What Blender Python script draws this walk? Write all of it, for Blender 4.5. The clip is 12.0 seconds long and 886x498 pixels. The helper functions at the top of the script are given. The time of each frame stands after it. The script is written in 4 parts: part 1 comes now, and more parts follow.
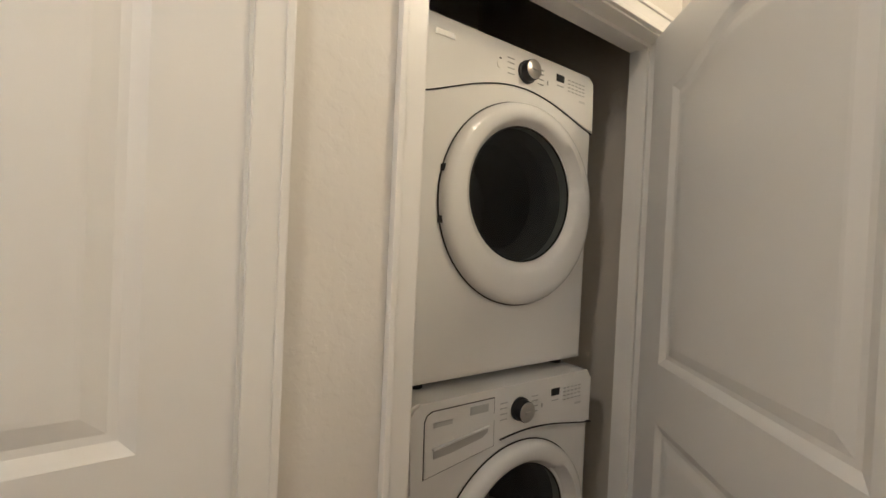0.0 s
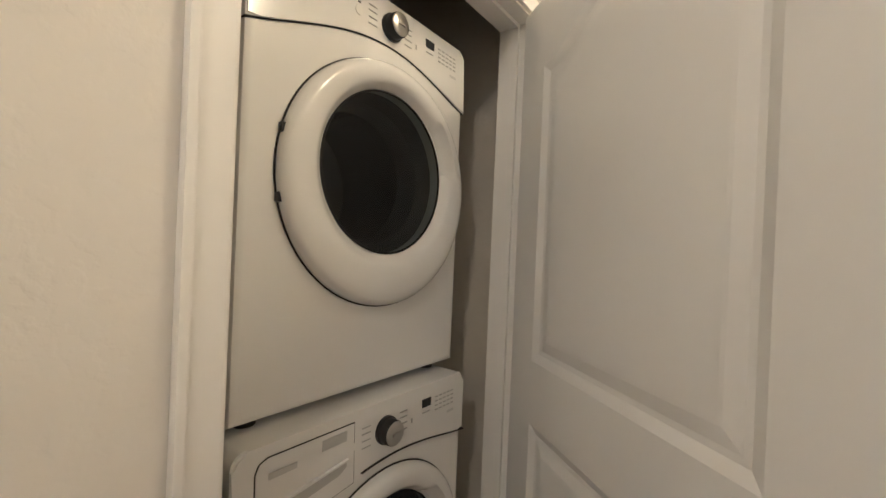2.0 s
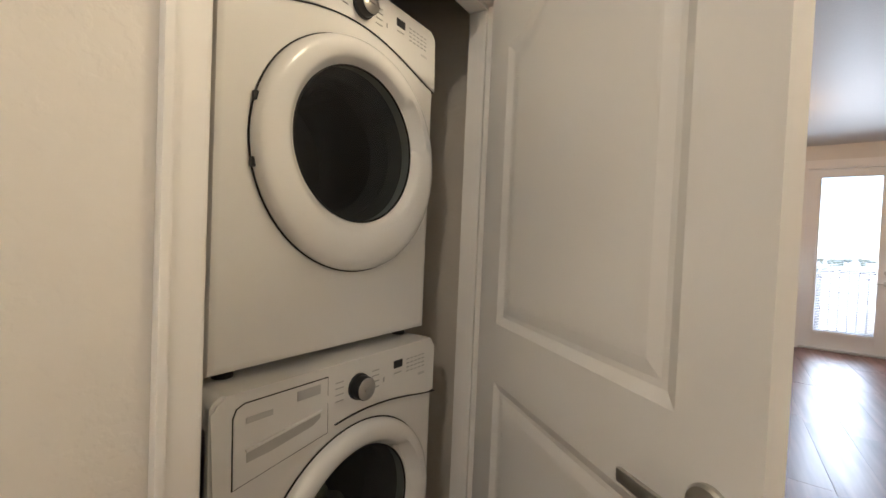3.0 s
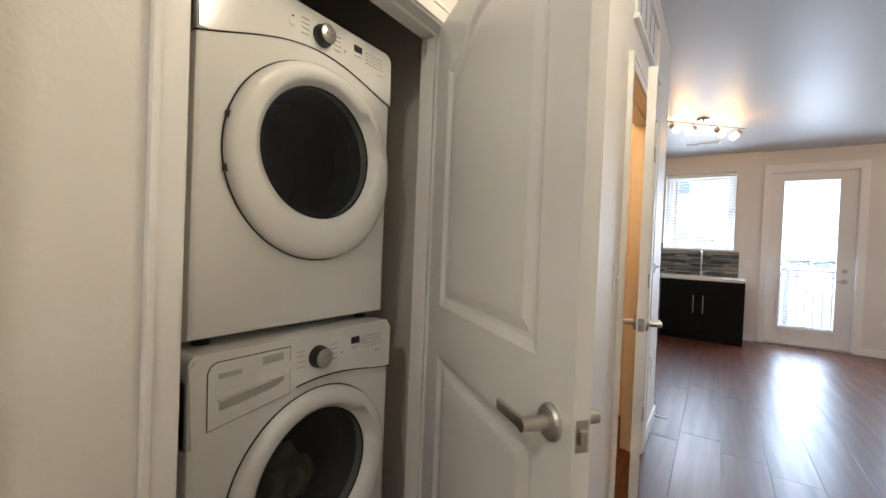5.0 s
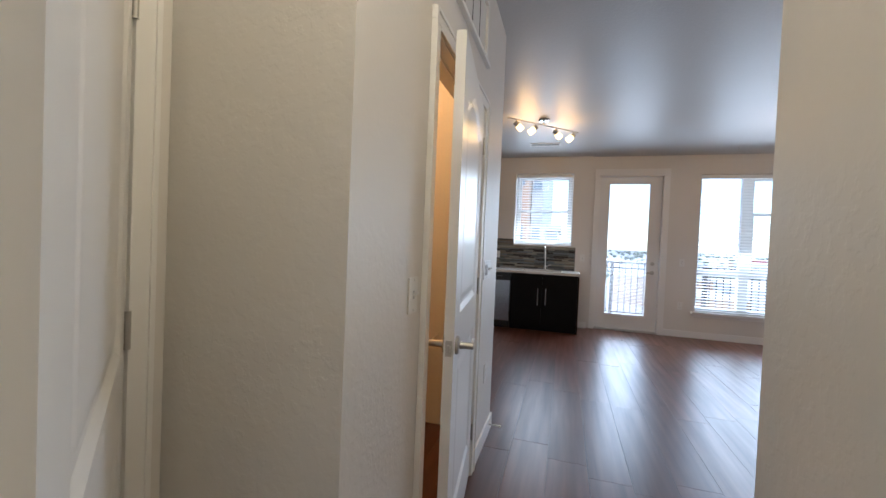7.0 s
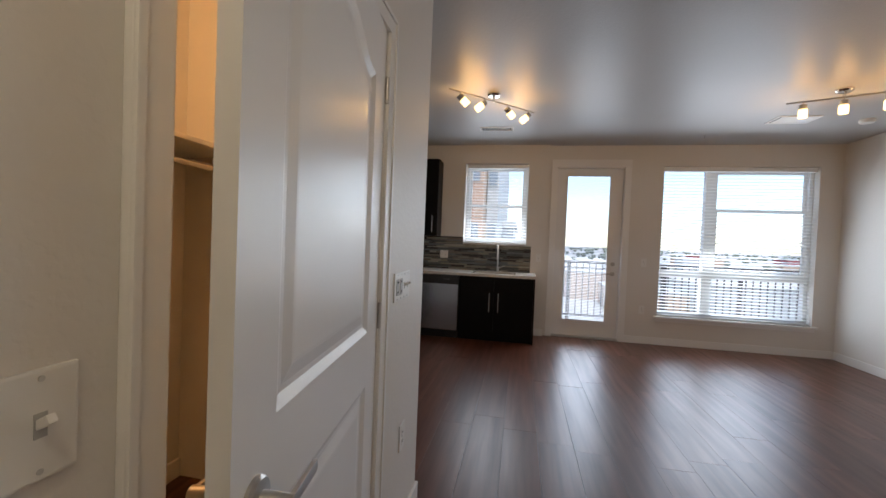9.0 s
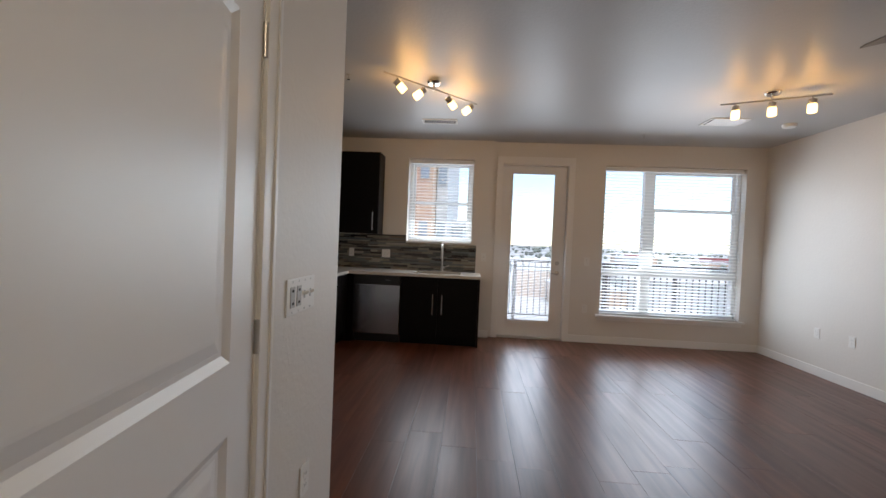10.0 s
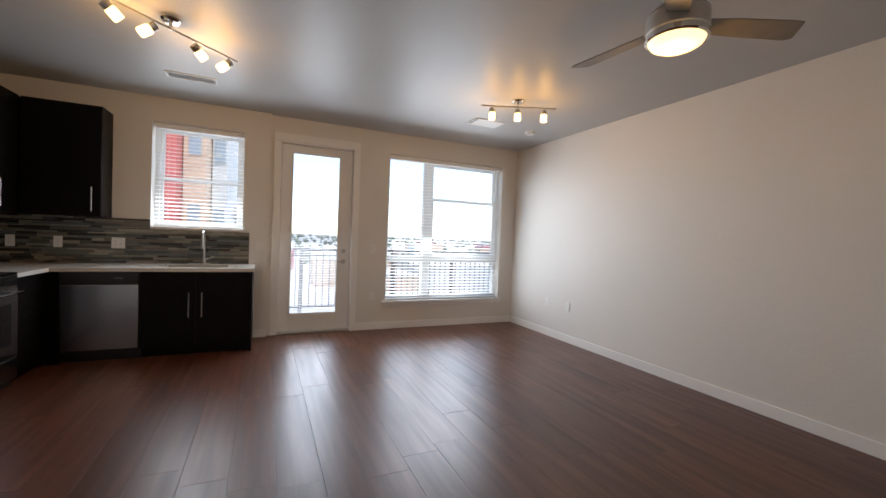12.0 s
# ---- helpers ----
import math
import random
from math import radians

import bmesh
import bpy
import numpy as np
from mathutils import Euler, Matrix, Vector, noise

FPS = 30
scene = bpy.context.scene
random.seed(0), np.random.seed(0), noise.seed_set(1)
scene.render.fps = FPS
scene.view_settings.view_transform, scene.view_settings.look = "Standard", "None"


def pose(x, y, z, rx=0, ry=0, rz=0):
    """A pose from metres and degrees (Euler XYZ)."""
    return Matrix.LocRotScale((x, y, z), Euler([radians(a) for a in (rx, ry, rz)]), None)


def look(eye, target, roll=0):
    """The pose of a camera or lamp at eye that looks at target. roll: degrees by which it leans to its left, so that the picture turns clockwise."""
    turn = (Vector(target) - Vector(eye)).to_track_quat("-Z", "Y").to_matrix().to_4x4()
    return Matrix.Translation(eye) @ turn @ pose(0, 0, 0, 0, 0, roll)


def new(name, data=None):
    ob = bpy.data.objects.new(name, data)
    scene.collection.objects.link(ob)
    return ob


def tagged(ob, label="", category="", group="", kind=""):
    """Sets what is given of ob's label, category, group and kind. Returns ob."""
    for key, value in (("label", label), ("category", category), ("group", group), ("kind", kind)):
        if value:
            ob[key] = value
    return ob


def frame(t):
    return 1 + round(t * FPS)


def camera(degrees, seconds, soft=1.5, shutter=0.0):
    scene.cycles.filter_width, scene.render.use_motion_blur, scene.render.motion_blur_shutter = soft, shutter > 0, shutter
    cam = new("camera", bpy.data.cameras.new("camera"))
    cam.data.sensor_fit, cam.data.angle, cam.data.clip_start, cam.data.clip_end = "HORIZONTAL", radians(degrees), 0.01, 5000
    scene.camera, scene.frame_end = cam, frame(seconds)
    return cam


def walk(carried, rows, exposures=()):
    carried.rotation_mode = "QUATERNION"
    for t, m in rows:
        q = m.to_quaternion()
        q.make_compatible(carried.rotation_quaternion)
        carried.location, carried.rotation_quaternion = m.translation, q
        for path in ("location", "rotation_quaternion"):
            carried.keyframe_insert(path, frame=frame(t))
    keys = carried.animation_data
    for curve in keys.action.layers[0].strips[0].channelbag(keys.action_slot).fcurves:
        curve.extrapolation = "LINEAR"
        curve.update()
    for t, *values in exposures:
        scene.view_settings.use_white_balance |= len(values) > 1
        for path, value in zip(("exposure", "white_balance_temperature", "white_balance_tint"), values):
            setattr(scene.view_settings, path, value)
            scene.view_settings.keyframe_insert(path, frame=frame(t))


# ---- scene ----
cam = camera(96.0, 12.0)
EXPOSURES = [(0, 2.1, 5600, 10), (3.0, 2.3, 5750, 10), (5.0, 2.25, 5450, 8), (5.5, 1.85, 5400, 8), (7.0, 1.65, 5300, 8), (9.0, 1.2, 5900, 10), (12.0, 1.5, 6100, 10)]
PATH = [
    (0, (0.202, 0.276, 1.36), (1.304, 1.945, 1.334), 2.6),
    (0.5, (0.205, 0.3, 1.356), (1.447, 1.867, 1.326), 2.5),
    (1, (0.26, 0.344, 1.356), (1.63, 1.8, 1.318), 2.5),
    (1.5, (0.321, 0.364, 1.343), (1.784, 1.727, 1.334), 2.4),
    (2, (0.354, 0.419, 1.338), (1.933, 1.646, 1.331), 2.4),
    (2.5, (0.355, 0.411, 1.298), (1.971, 1.59, 1.264), 2.4),
    (3, (0.326, 0.347, 1.279), (1.956, 1.505, 1.232), 2.4),
    (4.8, (0.229, 0.137, 1.247), (1.875, 1.273, 1.224), 2.2),
    (5, (0.245, 0.112, 1.254), (1.896, 1.241, 1.223), 2.3),
    (5.5, (0.301, 0.057, 1.246), (2.01, 1.095, 1.212), 2.3),
    (6, (0.448, 0.035, 1.255), (2.24, 0.922, 1.216), 2.4),
    (6.5, (0.639, 0.018, 1.273), (2.504, 0.74, 1.237), 2.3),
    (7, (0.804, -0.008, 1.311), (2.717, 0.575, 1.27), 2.4),
    (8.8, (1.588, -0.018, 1.343), (3.541, 0.411, 1.295), 2.3),
    (9, (1.671, -0.027, 1.34), (3.634, 0.354, 1.293), 2.3),
    (9.5, (1.852, -0.075, 1.345), (3.831, 0.21, 1.299), 2.3),
    (10, (1.973, -0.11, 1.342), (3.968, 0.032, 1.299), 2.4),
    (10.5, (2.1, -0.146, 1.335), (4.096, -0.267, 1.288), 2.4),
    (11, (2.152, -0.198, 1.333), (4.096, -0.664, 1.282), 2.4),
    (11.5, (2.185, -0.268, 1.332), (4.05, -0.986, 1.276), 2.4),
    (12, (2.206, -0.337, 1.321), (4.03, -1.157, 1.265), 2.3),
]
walk(cam, [(t, look(eye, target, roll)) for t, eye, target, roll in PATH], EXPOSURES)

# ---- world and light ----
world = bpy.data.worlds.new("overcast_sky")
scene.world = world
world.use_nodes = True
wn = world.node_tree.nodes
sky = wn.new("ShaderNodeTexSky")
sky.sky_type, sky.sun_disc = "NISHITA", False
sky.sun_elevation, sky.sun_rotation = radians(50), radians(200)
sky.dust_density, sky.air_density = 0.3, 1.0
wn["Background"].inputs[1].default_value = 0.15
world.node_tree.links.new(sky.outputs[0], wn["Background"].inputs[0])


def lamp(name, kind, m, power, colour, **more):
    data = bpy.data.lights.new(name, kind)
    data.energy, data.color = power, colour
    if "size" in more:
        data.shape, data.size, data.size_y = "RECTANGLE", more["size"], more["size_y"]
    if "radius" in more:
        data.shadow_soft_size = more["radius"]
    if "angle" in more:
        data.angle = radians(more["angle"])
    if "cone" in more:
        data.spot_size, data.spot_blend = radians(more["cone"]), 0.7
    ob = new(name, data)
    ob.matrix_world = m
    return ob


TOPZ = 2.76
DAY, WARM = (0.93, 0.97, 1.0), (1.0, 0.50, 0.12)
lamp("sun", "SUN", look((0, 0, 30), (9, 4, 0)), 2.8, (1.0, 0.95, 0.88), angle=12)
lamp("window_daylight", "AREA", look((7.655, -2.72, 1.45), (0, -2.72, -1.6)), 14.5, DAY, size=1.35, size_y=2.0)
lamp("window_daylight_behind_blind", "AREA", look((7.752, -2.85, 1.45), (0, -2.85, 1.45)), 4.5, DAY, size=1.8, size_y=1.95)
lamp("sink_daylight_behind_blind", "AREA", look((7.745, 0.36, 1.9), (0, 0.36, 1.9)), 2.0, DAY, size=0.85, size_y=1.1)
lamp("door_daylight", "AREA", look((7.695, -0.94, 1.3), (0, -0.94, -1.6)), 8, DAY, size=0.56, size_y=2.0)
lamp("sink_window_daylight", "AREA", look((7.595, 0.36, 1.9), (0, 0.36, -0.6)), 4.5, DAY, size=0.85, size_y=1.1)

HEADS = []
# the lamp at x -0.75 is unseen, added as fill for laundry door and dryer
ENTRY_FILL, HALL_LAMP, FAN, CLOSET_LAMP = (-0.75, 0.28, TOPZ), (1.22, -0.05, TOPZ), (3.68, -2.31, TOPZ), (2.55, 1.15, TOPZ)
for x, y, power, tint in ((ENTRY_FILL[0], ENTRY_FILL[1], 3.8, (1.0, 0.93, 0.83)), (HALL_LAMP[0], HALL_LAMP[1], 3.7, (1.0, 0.82, 0.56))):
    lamp("hall_and_fill_light", "POINT", Matrix.Translation((x, y, TOPZ - 0.16)), power, tint, radius=0.10)
lamp("fan_lamp_light", "POINT", Matrix.Translation((3.68, -2.31, 2.31)), 2.2, WARM, radius=0.09)
lamp("closet_lamp_light", "POINT", Matrix.Translation((2.55, 1.15, TOPZ - 0.16)), 6.0, (1.0, 0.40, 0.09), radius=0.08)

# ---- materials ----
def nodes(name):
    m = bpy.data.materials.new(name)
    m.use_nodes = True
    t = m.node_tree
    return m, t, t.nodes["Principled BSDF"]


def noise_at(t, scale, detail=3.0, stretch=None, rough=0.5):
    n = t.nodes.new("ShaderNodeTexNoise")
    n.inputs["Scale"].default_value, n.inputs["Detail"].default_value, n.inputs["Roughness"].default_value = scale, detail, rough
    c = t.nodes.new("ShaderNodeTexCoord")
    if stretch:
        mp = t.nodes.new("ShaderNodeMapping")
        mp.inputs["Scale"].default_value = stretch
        t.links.new(c.outputs["Object"], mp.inputs[0])
        t.links.new(mp.outputs[0], n.inputs["Vector"])
    else:
        t.links.new(c.outputs["Object"], n.inputs["Vector"])
    return n


def ramp(t, source, stops):
    r = t.nodes.new("ShaderNodeValToRGB")
    while len(r.color_ramp.elements) < len(stops):
        r.color_ramp.elements.new(0.5)
    for e, (p, c) in zip(r.color_ramp.elements, stops):
        e.position, e.color = p, (*c, 1) if len(c) == 3 else (c[0], c[0], c[0], 1)
    t.links.new(source, r.inputs[0])
    return r


def surface(name, colour, rough=0.5, metal=0.0, vary=0.06, scale=3.0, bump=0.0, bump_scale=60.0, dist=0.002, coat=0.0, smear=0.08):
    """Paint, plastic or metal: a base colour that drifts slightly, with uneven gloss and fine relief."""
    m, t, b = nodes(name)
    n = noise_at(t, scale, 4)
    lo = [max(0, c * (1 - vary)) for c in colour]
    hi = [min(1, c * (1 + vary)) for c in colour]
    r = ramp(t, n.outputs["Fac"], [(0.3, lo), (0.7, hi)])
    t.links.new(r.outputs[0], b.inputs["Base Color"])
    n2 = noise_at(t, scale * 4.3, 5)
    rr = ramp(t, n2.outputs["Fac"], [(0.3, (max(0.02, rough - smear),)), (0.7, (min(1, rough + smear),))])
    t.links.new(rr.outputs[0], b.inputs["Roughness"])
    b.inputs["Metallic"].default_value = metal
    b.inputs["Coat Weight"].default_value = coat
    if bump:
        n3 = noise_at(t, bump_scale, 3)
        bp = t.nodes.new("ShaderNodeBump")
        bp.inputs["Strength"].default_value, bp.inputs["Distance"].default_value = bump, dist
        t.links.new(n3.outputs["Fac"], bp.inputs["Height"])
        t.links.new(bp.outputs[0], b.inputs["Normal"])
    return m


def knockdown(name, colour, rough=0.55):
    """Painted drywall with flattened splatter texture."""
    m, t, b = nodes(name)
    n = noise_at(t, 1.1, 3)
    r = ramp(t, n.outputs["Fac"], [(0.3, [c * 0.965 for c in colour]), (0.7, colour)])
    t.links.new(r.outputs[0], b.inputs["Base Color"])
    b.inputs["Roughness"].default_value = rough
    a, c = noise_at(t, 42, 3), noise_at(t, 160, 2)
    ra = ramp(t, a.outputs["Fac"], [(0.46, (0.0,)), (0.58, (1.0,))])
    mix = t.nodes.new("ShaderNodeMath")
    mix.operation = "MULTIPLY_ADD"
    mix.inputs[1].default_value = 0.3
    t.links.new(c.outputs["Fac"], mix.inputs[0])
    t.links.new(ra.outputs[0], mix.inputs[2])
    bp = t.nodes.new("ShaderNodeBump")
    bp.inputs["Strength"].default_value, bp.inputs["Distance"].default_value = 0.25, 0.0012
    t.links.new(mix.outputs[0], bp.inputs["Height"])
    t.links.new(bp.outputs[0], b.inputs["Normal"])
    return m


def plank_wood():
    m, t, b = nodes("dark_plank_wood")
    info = t.nodes.new("ShaderNodeObjectInfo")
    geo = t.nodes.new("ShaderNodeNewGeometry")
    add = t.nodes.new("ShaderNodeMath")
    add.operation = "ADD"
    t.links.new(info.outputs["Random"], add.inputs[0])
    t.links.new(geo.outputs["Random Per Island"], add.inputs[1])
    n = t.nodes.new("ShaderNodeTexNoise")
    n.noise_dimensions = "4D"
    n.inputs["Scale"].default_value, n.inputs["Detail"].default_value, n.inputs["Roughness"].default_value = 1.0, 3.5, 0.55
    mp = t.nodes.new("ShaderNodeMapping")
    mp.inputs["Scale"].default_value = (1.1, 17, 6)
    t.links.new(geo.outputs["Position"], mp.inputs[0])
    t.links.new(mp.outputs[0], n.inputs["Vector"])
    w = t.nodes.new("ShaderNodeMath")
    w.operation = "MULTIPLY"
    w.inputs[1].default_value = 37.0
    t.links.new(add.outputs[0], w.inputs[0])
    t.links.new(w.outputs[0], n.inputs["W"])
    r = ramp(t, n.outputs["Fac"], [(0.22, (0.046, 0.0160, 0.009)), (0.5, (0.086, 0.031, 0.017)), (0.8, (0.135, 0.050, 0.028))])
    tone = t.nodes.new("ShaderNodeHueSaturation")
    val = t.nodes.new("ShaderNodeMapRange")
    val.inputs["To Min"].default_value, val.inputs["To Max"].default_value = 0.82, 1.2
    fr = t.nodes.new("ShaderNodeMath")
    fr.operation = "FRACT"
    t.links.new(add.outputs[0], fr.inputs[0])
    t.links.new(fr.outputs[0], val.inputs["Value"])
    t.links.new(val.outputs[0], tone.inputs["Value"])
    t.links.new(r.outputs[0], tone.inputs["Color"])
    t.links.new(tone.outputs[0], b.inputs["Base Color"])
    rr = ramp(t, n.outputs["Fac"], [(0.3, (0.38,)), (0.7, (0.285,))])
    t.links.new(rr.outputs[0], b.inputs["Roughness"])
    return m


def mosaic_tile():
    m, t, b = nodes("strip_mosaic")
    info = t.nodes.new("ShaderNodeObjectInfo")
    geo = t.nodes.new("ShaderNodeNewGeometry")
    add = t.nodes.new("ShaderNodeMath")
    add.operation = "ADD"
    t.links.new(info.outputs["Random"], add.inputs[0])
    t.links.new(geo.outputs["Random Per Island"], add.inputs[1])
    fr = t.nodes.new("ShaderNodeMath")
    fr.operation = "FRACT"
    t.links.new(add.outputs[0], fr.inputs[0])
    r = ramp(t, fr.outputs[0], [(0.0, (0.035, 0.03, 0.028)), (0.22, (0.20, 0.17, 0.13)), (0.42, (0.10, 0.105, 0.10)), (0.6, (0.30, 0.27, 0.21)), (0.78, (0.17, 0.19, 0.185)), (0.92, (0.40, 0.38, 0.32))])
    r.color_ramp.interpolation = "CONSTANT"
    n = noise_at(t, 9, 4, (4, 1.2, 6))
    mx = t.nodes.new("ShaderNodeMixRGB")
    mx.blend_type, mx.inputs[0].default_value = "MULTIPLY", 0.5
    t.links.new(r.outputs[0], mx.inputs[1])
    t.links.new(n.outputs["Fac"], mx.inputs[2])
    t.links.new(mx.outputs[0], b.inputs["Base Color"])
    b.inputs["Roughness"].default_value = 0.22
    return m


def clear_glass(name, tint=(1, 1, 1), rough=0.0):
    m, t, b = nodes(name)
    tr = t.nodes.new("ShaderNodeBsdfTransparent")
    tr.inputs[0].default_value = (*tint, 1)
    gl = t.nodes.new("ShaderNodeBsdfGlossy")
    gl.inputs["Roughness"].default_value = rough
    lw = t.nodes.new("ShaderNodeLayerWeight")
    pw = t.nodes.new("ShaderNodeMath")
    pw.operation, pw.inputs[1].default_value = "POWER", 4.0
    t.links.new(lw.outputs["Facing"], pw.inputs[0])
    fr = t.nodes.new("ShaderNodeMath")
    fr.operation, fr.inputs[1].default_value, fr.inputs[2].default_value = "MULTIPLY_ADD", 0.8, 0.035
    t.links.new(pw.outputs[0], fr.inputs[0])
    mix = t.nodes.new("ShaderNodeMixShader")
    t.links.new(fr.outputs[0], mix.inputs[0])
    t.links.new(tr.outputs[0], mix.inputs[1])
    t.links.new(gl.outputs[0], mix.inputs[2])
    t.links.new(mix.outputs[0], t.nodes["Material Output"].inputs[0])
    return m


def glow(name, colour, strength):
    m, t, b = nodes(name)
    b.inputs["Base Color"].default_value = (0.9, 0.85, 0.75, 1)
    b.inputs["Emission Color"].default_value = (*colour, 1)
    b.inputs["Emission Strength"].default_value = strength
    return m


WALL = knockdown("cream_wall_paint", (0.72, 0.69, 0.645), 0.5)
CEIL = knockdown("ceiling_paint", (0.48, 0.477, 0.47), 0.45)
# cream wall paint darkened, the unlit closet's dimness is in the colour
CLOSETW = knockdown("shaded_closet_wall", (0.62, 0.57, 0.50), 0.6)
TRIM = surface("white_trim_paint", (0.80, 0.785, 0.76), 0.34, vary=0.015, scale=1.5, smear=0.02)
DOORP = surface("white_door_paint", (0.78, 0.77, 0.755), 0.32, vary=0.012, scale=1.2, smear=0.02)
WHITE = surface("white_appliance_enamel", (0.80, 0.79, 0.77), 0.16, vary=0.01, coat=0.2, smear=0.01)
PLAST = surface("white_plastic", (0.76, 0.75, 0.72), 0.38, vary=0.02)
GREYP = surface("grey_print", (0.42, 0.42, 0.41), 0.5)
SILV = surface("silver_print", (0.55, 0.55, 0.54), 0.35, 0.3)
SEAM = surface("dark_seam", (0.02, 0.02, 0.02), 0.8)
BLACK = surface("black_plastic", (0.012, 0.012, 0.013), 0.34, smear=0.04)
NICKEL = surface("brushed_nickel", (0.52, 0.50, 0.47), 0.31, 1.0, vary=0.03, scale=3, smear=0.02)
CHROME = surface("polished_chrome", (0.72, 0.71, 0.69), 0.1, 1.0, vary=0.02, smear=0.04)
STEEL = surface("stainless_steel", (0.36, 0.36, 0.37), 0.2, 1.0, vary=0.01, scale=0.8, smear=0.004)
ESPRESSO = surface("espresso_laminate", (0.0035, 0.0027, 0.0027), 0.45, vary=0.3, scale=12)
ESPRESSO.node_tree.nodes["Principled BSDF"].inputs["Specular IOR Level"].default_value = 0.14
QUARTZ = surface("speckled_quartz", (0.66, 0.64, 0.60), 0.2, vary=0.12, scale=140, smear=0.04)
BLADE = surface("grey_brown_blade", (0.20, 0.18, 0.155), 0.45, vary=0.12, scale=9)
VINYL = surface("white_vinyl", (0.80, 0.81, 0.81), 0.4, vary=0.015)
SLAT = surface("white_blind_slat", (0.82, 0.82, 0.80), 0.45, vary=0.02)
RAILM = surface("dark_railing_metal", (0.03, 0.022, 0.022), 0.5, vary=0.2)
CONC = surface("balcony_concrete", (0.36, 0.35, 0.33), 0.85, vary=0.15, bump=0.3)
DRUM = surface("drum_steel", (0.12, 0.12, 0.12), 0.35, 1.0, vary=0.2)
GASKET = surface("grey_rubber_gasket", (0.10, 0.10, 0.105), 0.55)
GROUT = surface("grout", (0.22, 0.20, 0.17), 0.9, vary=0.1, bump=0.3)
SUBF = surface("dark_subfloor", (0.012, 0.007, 0.005), 0.7)
WOOD = plank_wood()
TILE = mosaic_tile()
GLASS = clear_glass("window_glass")
DARKGLASS = clear_glass("smoked_door_glass", (0.36, 0.39, 0.375), 0.02)
BULB = glow("warm_lamp_glass", (1.0, 0.62, 0.22), 1.6)
FANGLOW = glow("fan_lamp_glass", (1.0, 0.66, 0.26), 0.75)
DOMEGLOW = glow("dome_lamp_glass", (1.0, 0.70, 0.34), 6.0)
WASH = surface("dim_clothes", (0.45, 0.38, 0.27), 0.9, vary=0.4, scale=14)

# ---- building helpers ----
def box(bm, x0, x1, y0, y1, z0, z1, bevel=0.0, seg=2):
    sub = bmesh.new() if bevel else bm
    r = bmesh.ops.create_cube(sub, size=1.0)
    for v in r["verts"]:
        v.co = Vector((x0 + (v.co.x + 0.5) * (x1 - x0), y0 + (v.co.y + 0.5) * (y1 - y0), z0 + (v.co.z + 0.5) * (z1 - z0)))
    if bevel:
        bmesh.ops.bevel(sub, geom=sub.edges[:], offset=bevel, segments=seg, profile=0.7, affect="EDGES")
        merge(bm, sub)
    return bm


def merge(bm, sub, m=None):
    if m is not None:
        bmesh.ops.transform(sub, matrix=m, verts=sub.verts[:])
    me = bpy.data.meshes.new("tmp")
    sub.to_mesh(me)
    sub.free()
    bm.from_mesh(me)
    bpy.data.meshes.remove(me)
    return bm


def tube(bm, a, b, r0, r1=None, seg=16, caps=True):
    a, b = Vector(a), Vector(b)
    d = b - a
    m = Matrix.Translation((a + b) / 2) @ d.to_track_quat("Z", "Y").to_matrix().to_4x4()
    bmesh.ops.create_cone(bm, cap_ends=caps, segments=seg, radius1=r0, radius2=r0 if r1 is None else r1, depth=d.length, matrix=m)
    return bm


def pipe(bm, pts, r, seg=12):
    """A round bar bent along points."""
    pts = [Vector(p) for p in pts]
    rings = []
    for i, p in enumerate(pts):
        d = (pts[min(i + 1, len(pts) - 1)] - pts[max(i - 1, 0)]).normalized()
        m = d.to_track_quat("Z", "Y").to_matrix()
        rings.append([bm.verts.new(p + m @ Vector((r * math.cos(a), r * math.sin(a), 0))) for a in [2 * math.pi * k / seg for k in range(seg)]])
    for a, b in zip(rings, rings[1:]):
        for k in range(seg):
            bm.faces.new((a[k], a[(k + 1) % seg], b[(k + 1) % seg], b[k]))
    bm.faces.new(rings[0][::-1])
    bm.faces.new(rings[-1])
    return bm


def lathe(bm, profile, m, seg=48, squash=1.0):
    """Turn a profile of (radius, height) round the z axis of m."""
    rings = []
    for r, h in profile:
        rings.append([bm.verts.new(m @ Vector((r * math.cos(a), squash * r * math.sin(a), h))) for a in [2 * math.pi * k / seg for k in range(seg)]])
    for a, b in zip(rings, rings[1:]):
        for k in range(seg):
            bm.faces.new((a[k], a[(k + 1) % seg], b[(k + 1) % seg], b[k]))
    return bm


def disc(bm, r, m, seg=48):
    bm.faces.new([bm.verts.new(m @ Vector((r * math.cos(2 * math.pi * k / seg), r * math.sin(2 * math.pi * k / seg), 0))) for k in range(seg)])
    return bm


def prism(bm, outline, y0, y1, lean=0.0, base=0.0):
    """An outline in x and z, extruded from y0 (front) to y1; the front leans back by lean per metre above base."""
    f = [bm.verts.new((x, y0 + lean * (z - base), z)) for x, z in outline]
    k = [bm.verts.new((x, y1, z)) for x, z in outline]
    bm.faces.new(f)
    bm.faces.new(k[::-1])
    n = len(f)
    for i in range(n):
        bm.faces.new((f[i], k[i], k[(i + 1) % n], f[(i + 1) % n]))
    return bm


def finish(bm, smooth):
    bmesh.ops.recalc_face_normals(bm, faces=bm.faces[:])
    if smooth:
        for f in bm.faces:
            f.smooth = True
        for e in bm.edges:
            if len(e.link_faces) == 2 and e.calc_face_angle(0) > radians(38):
                e.smooth = False


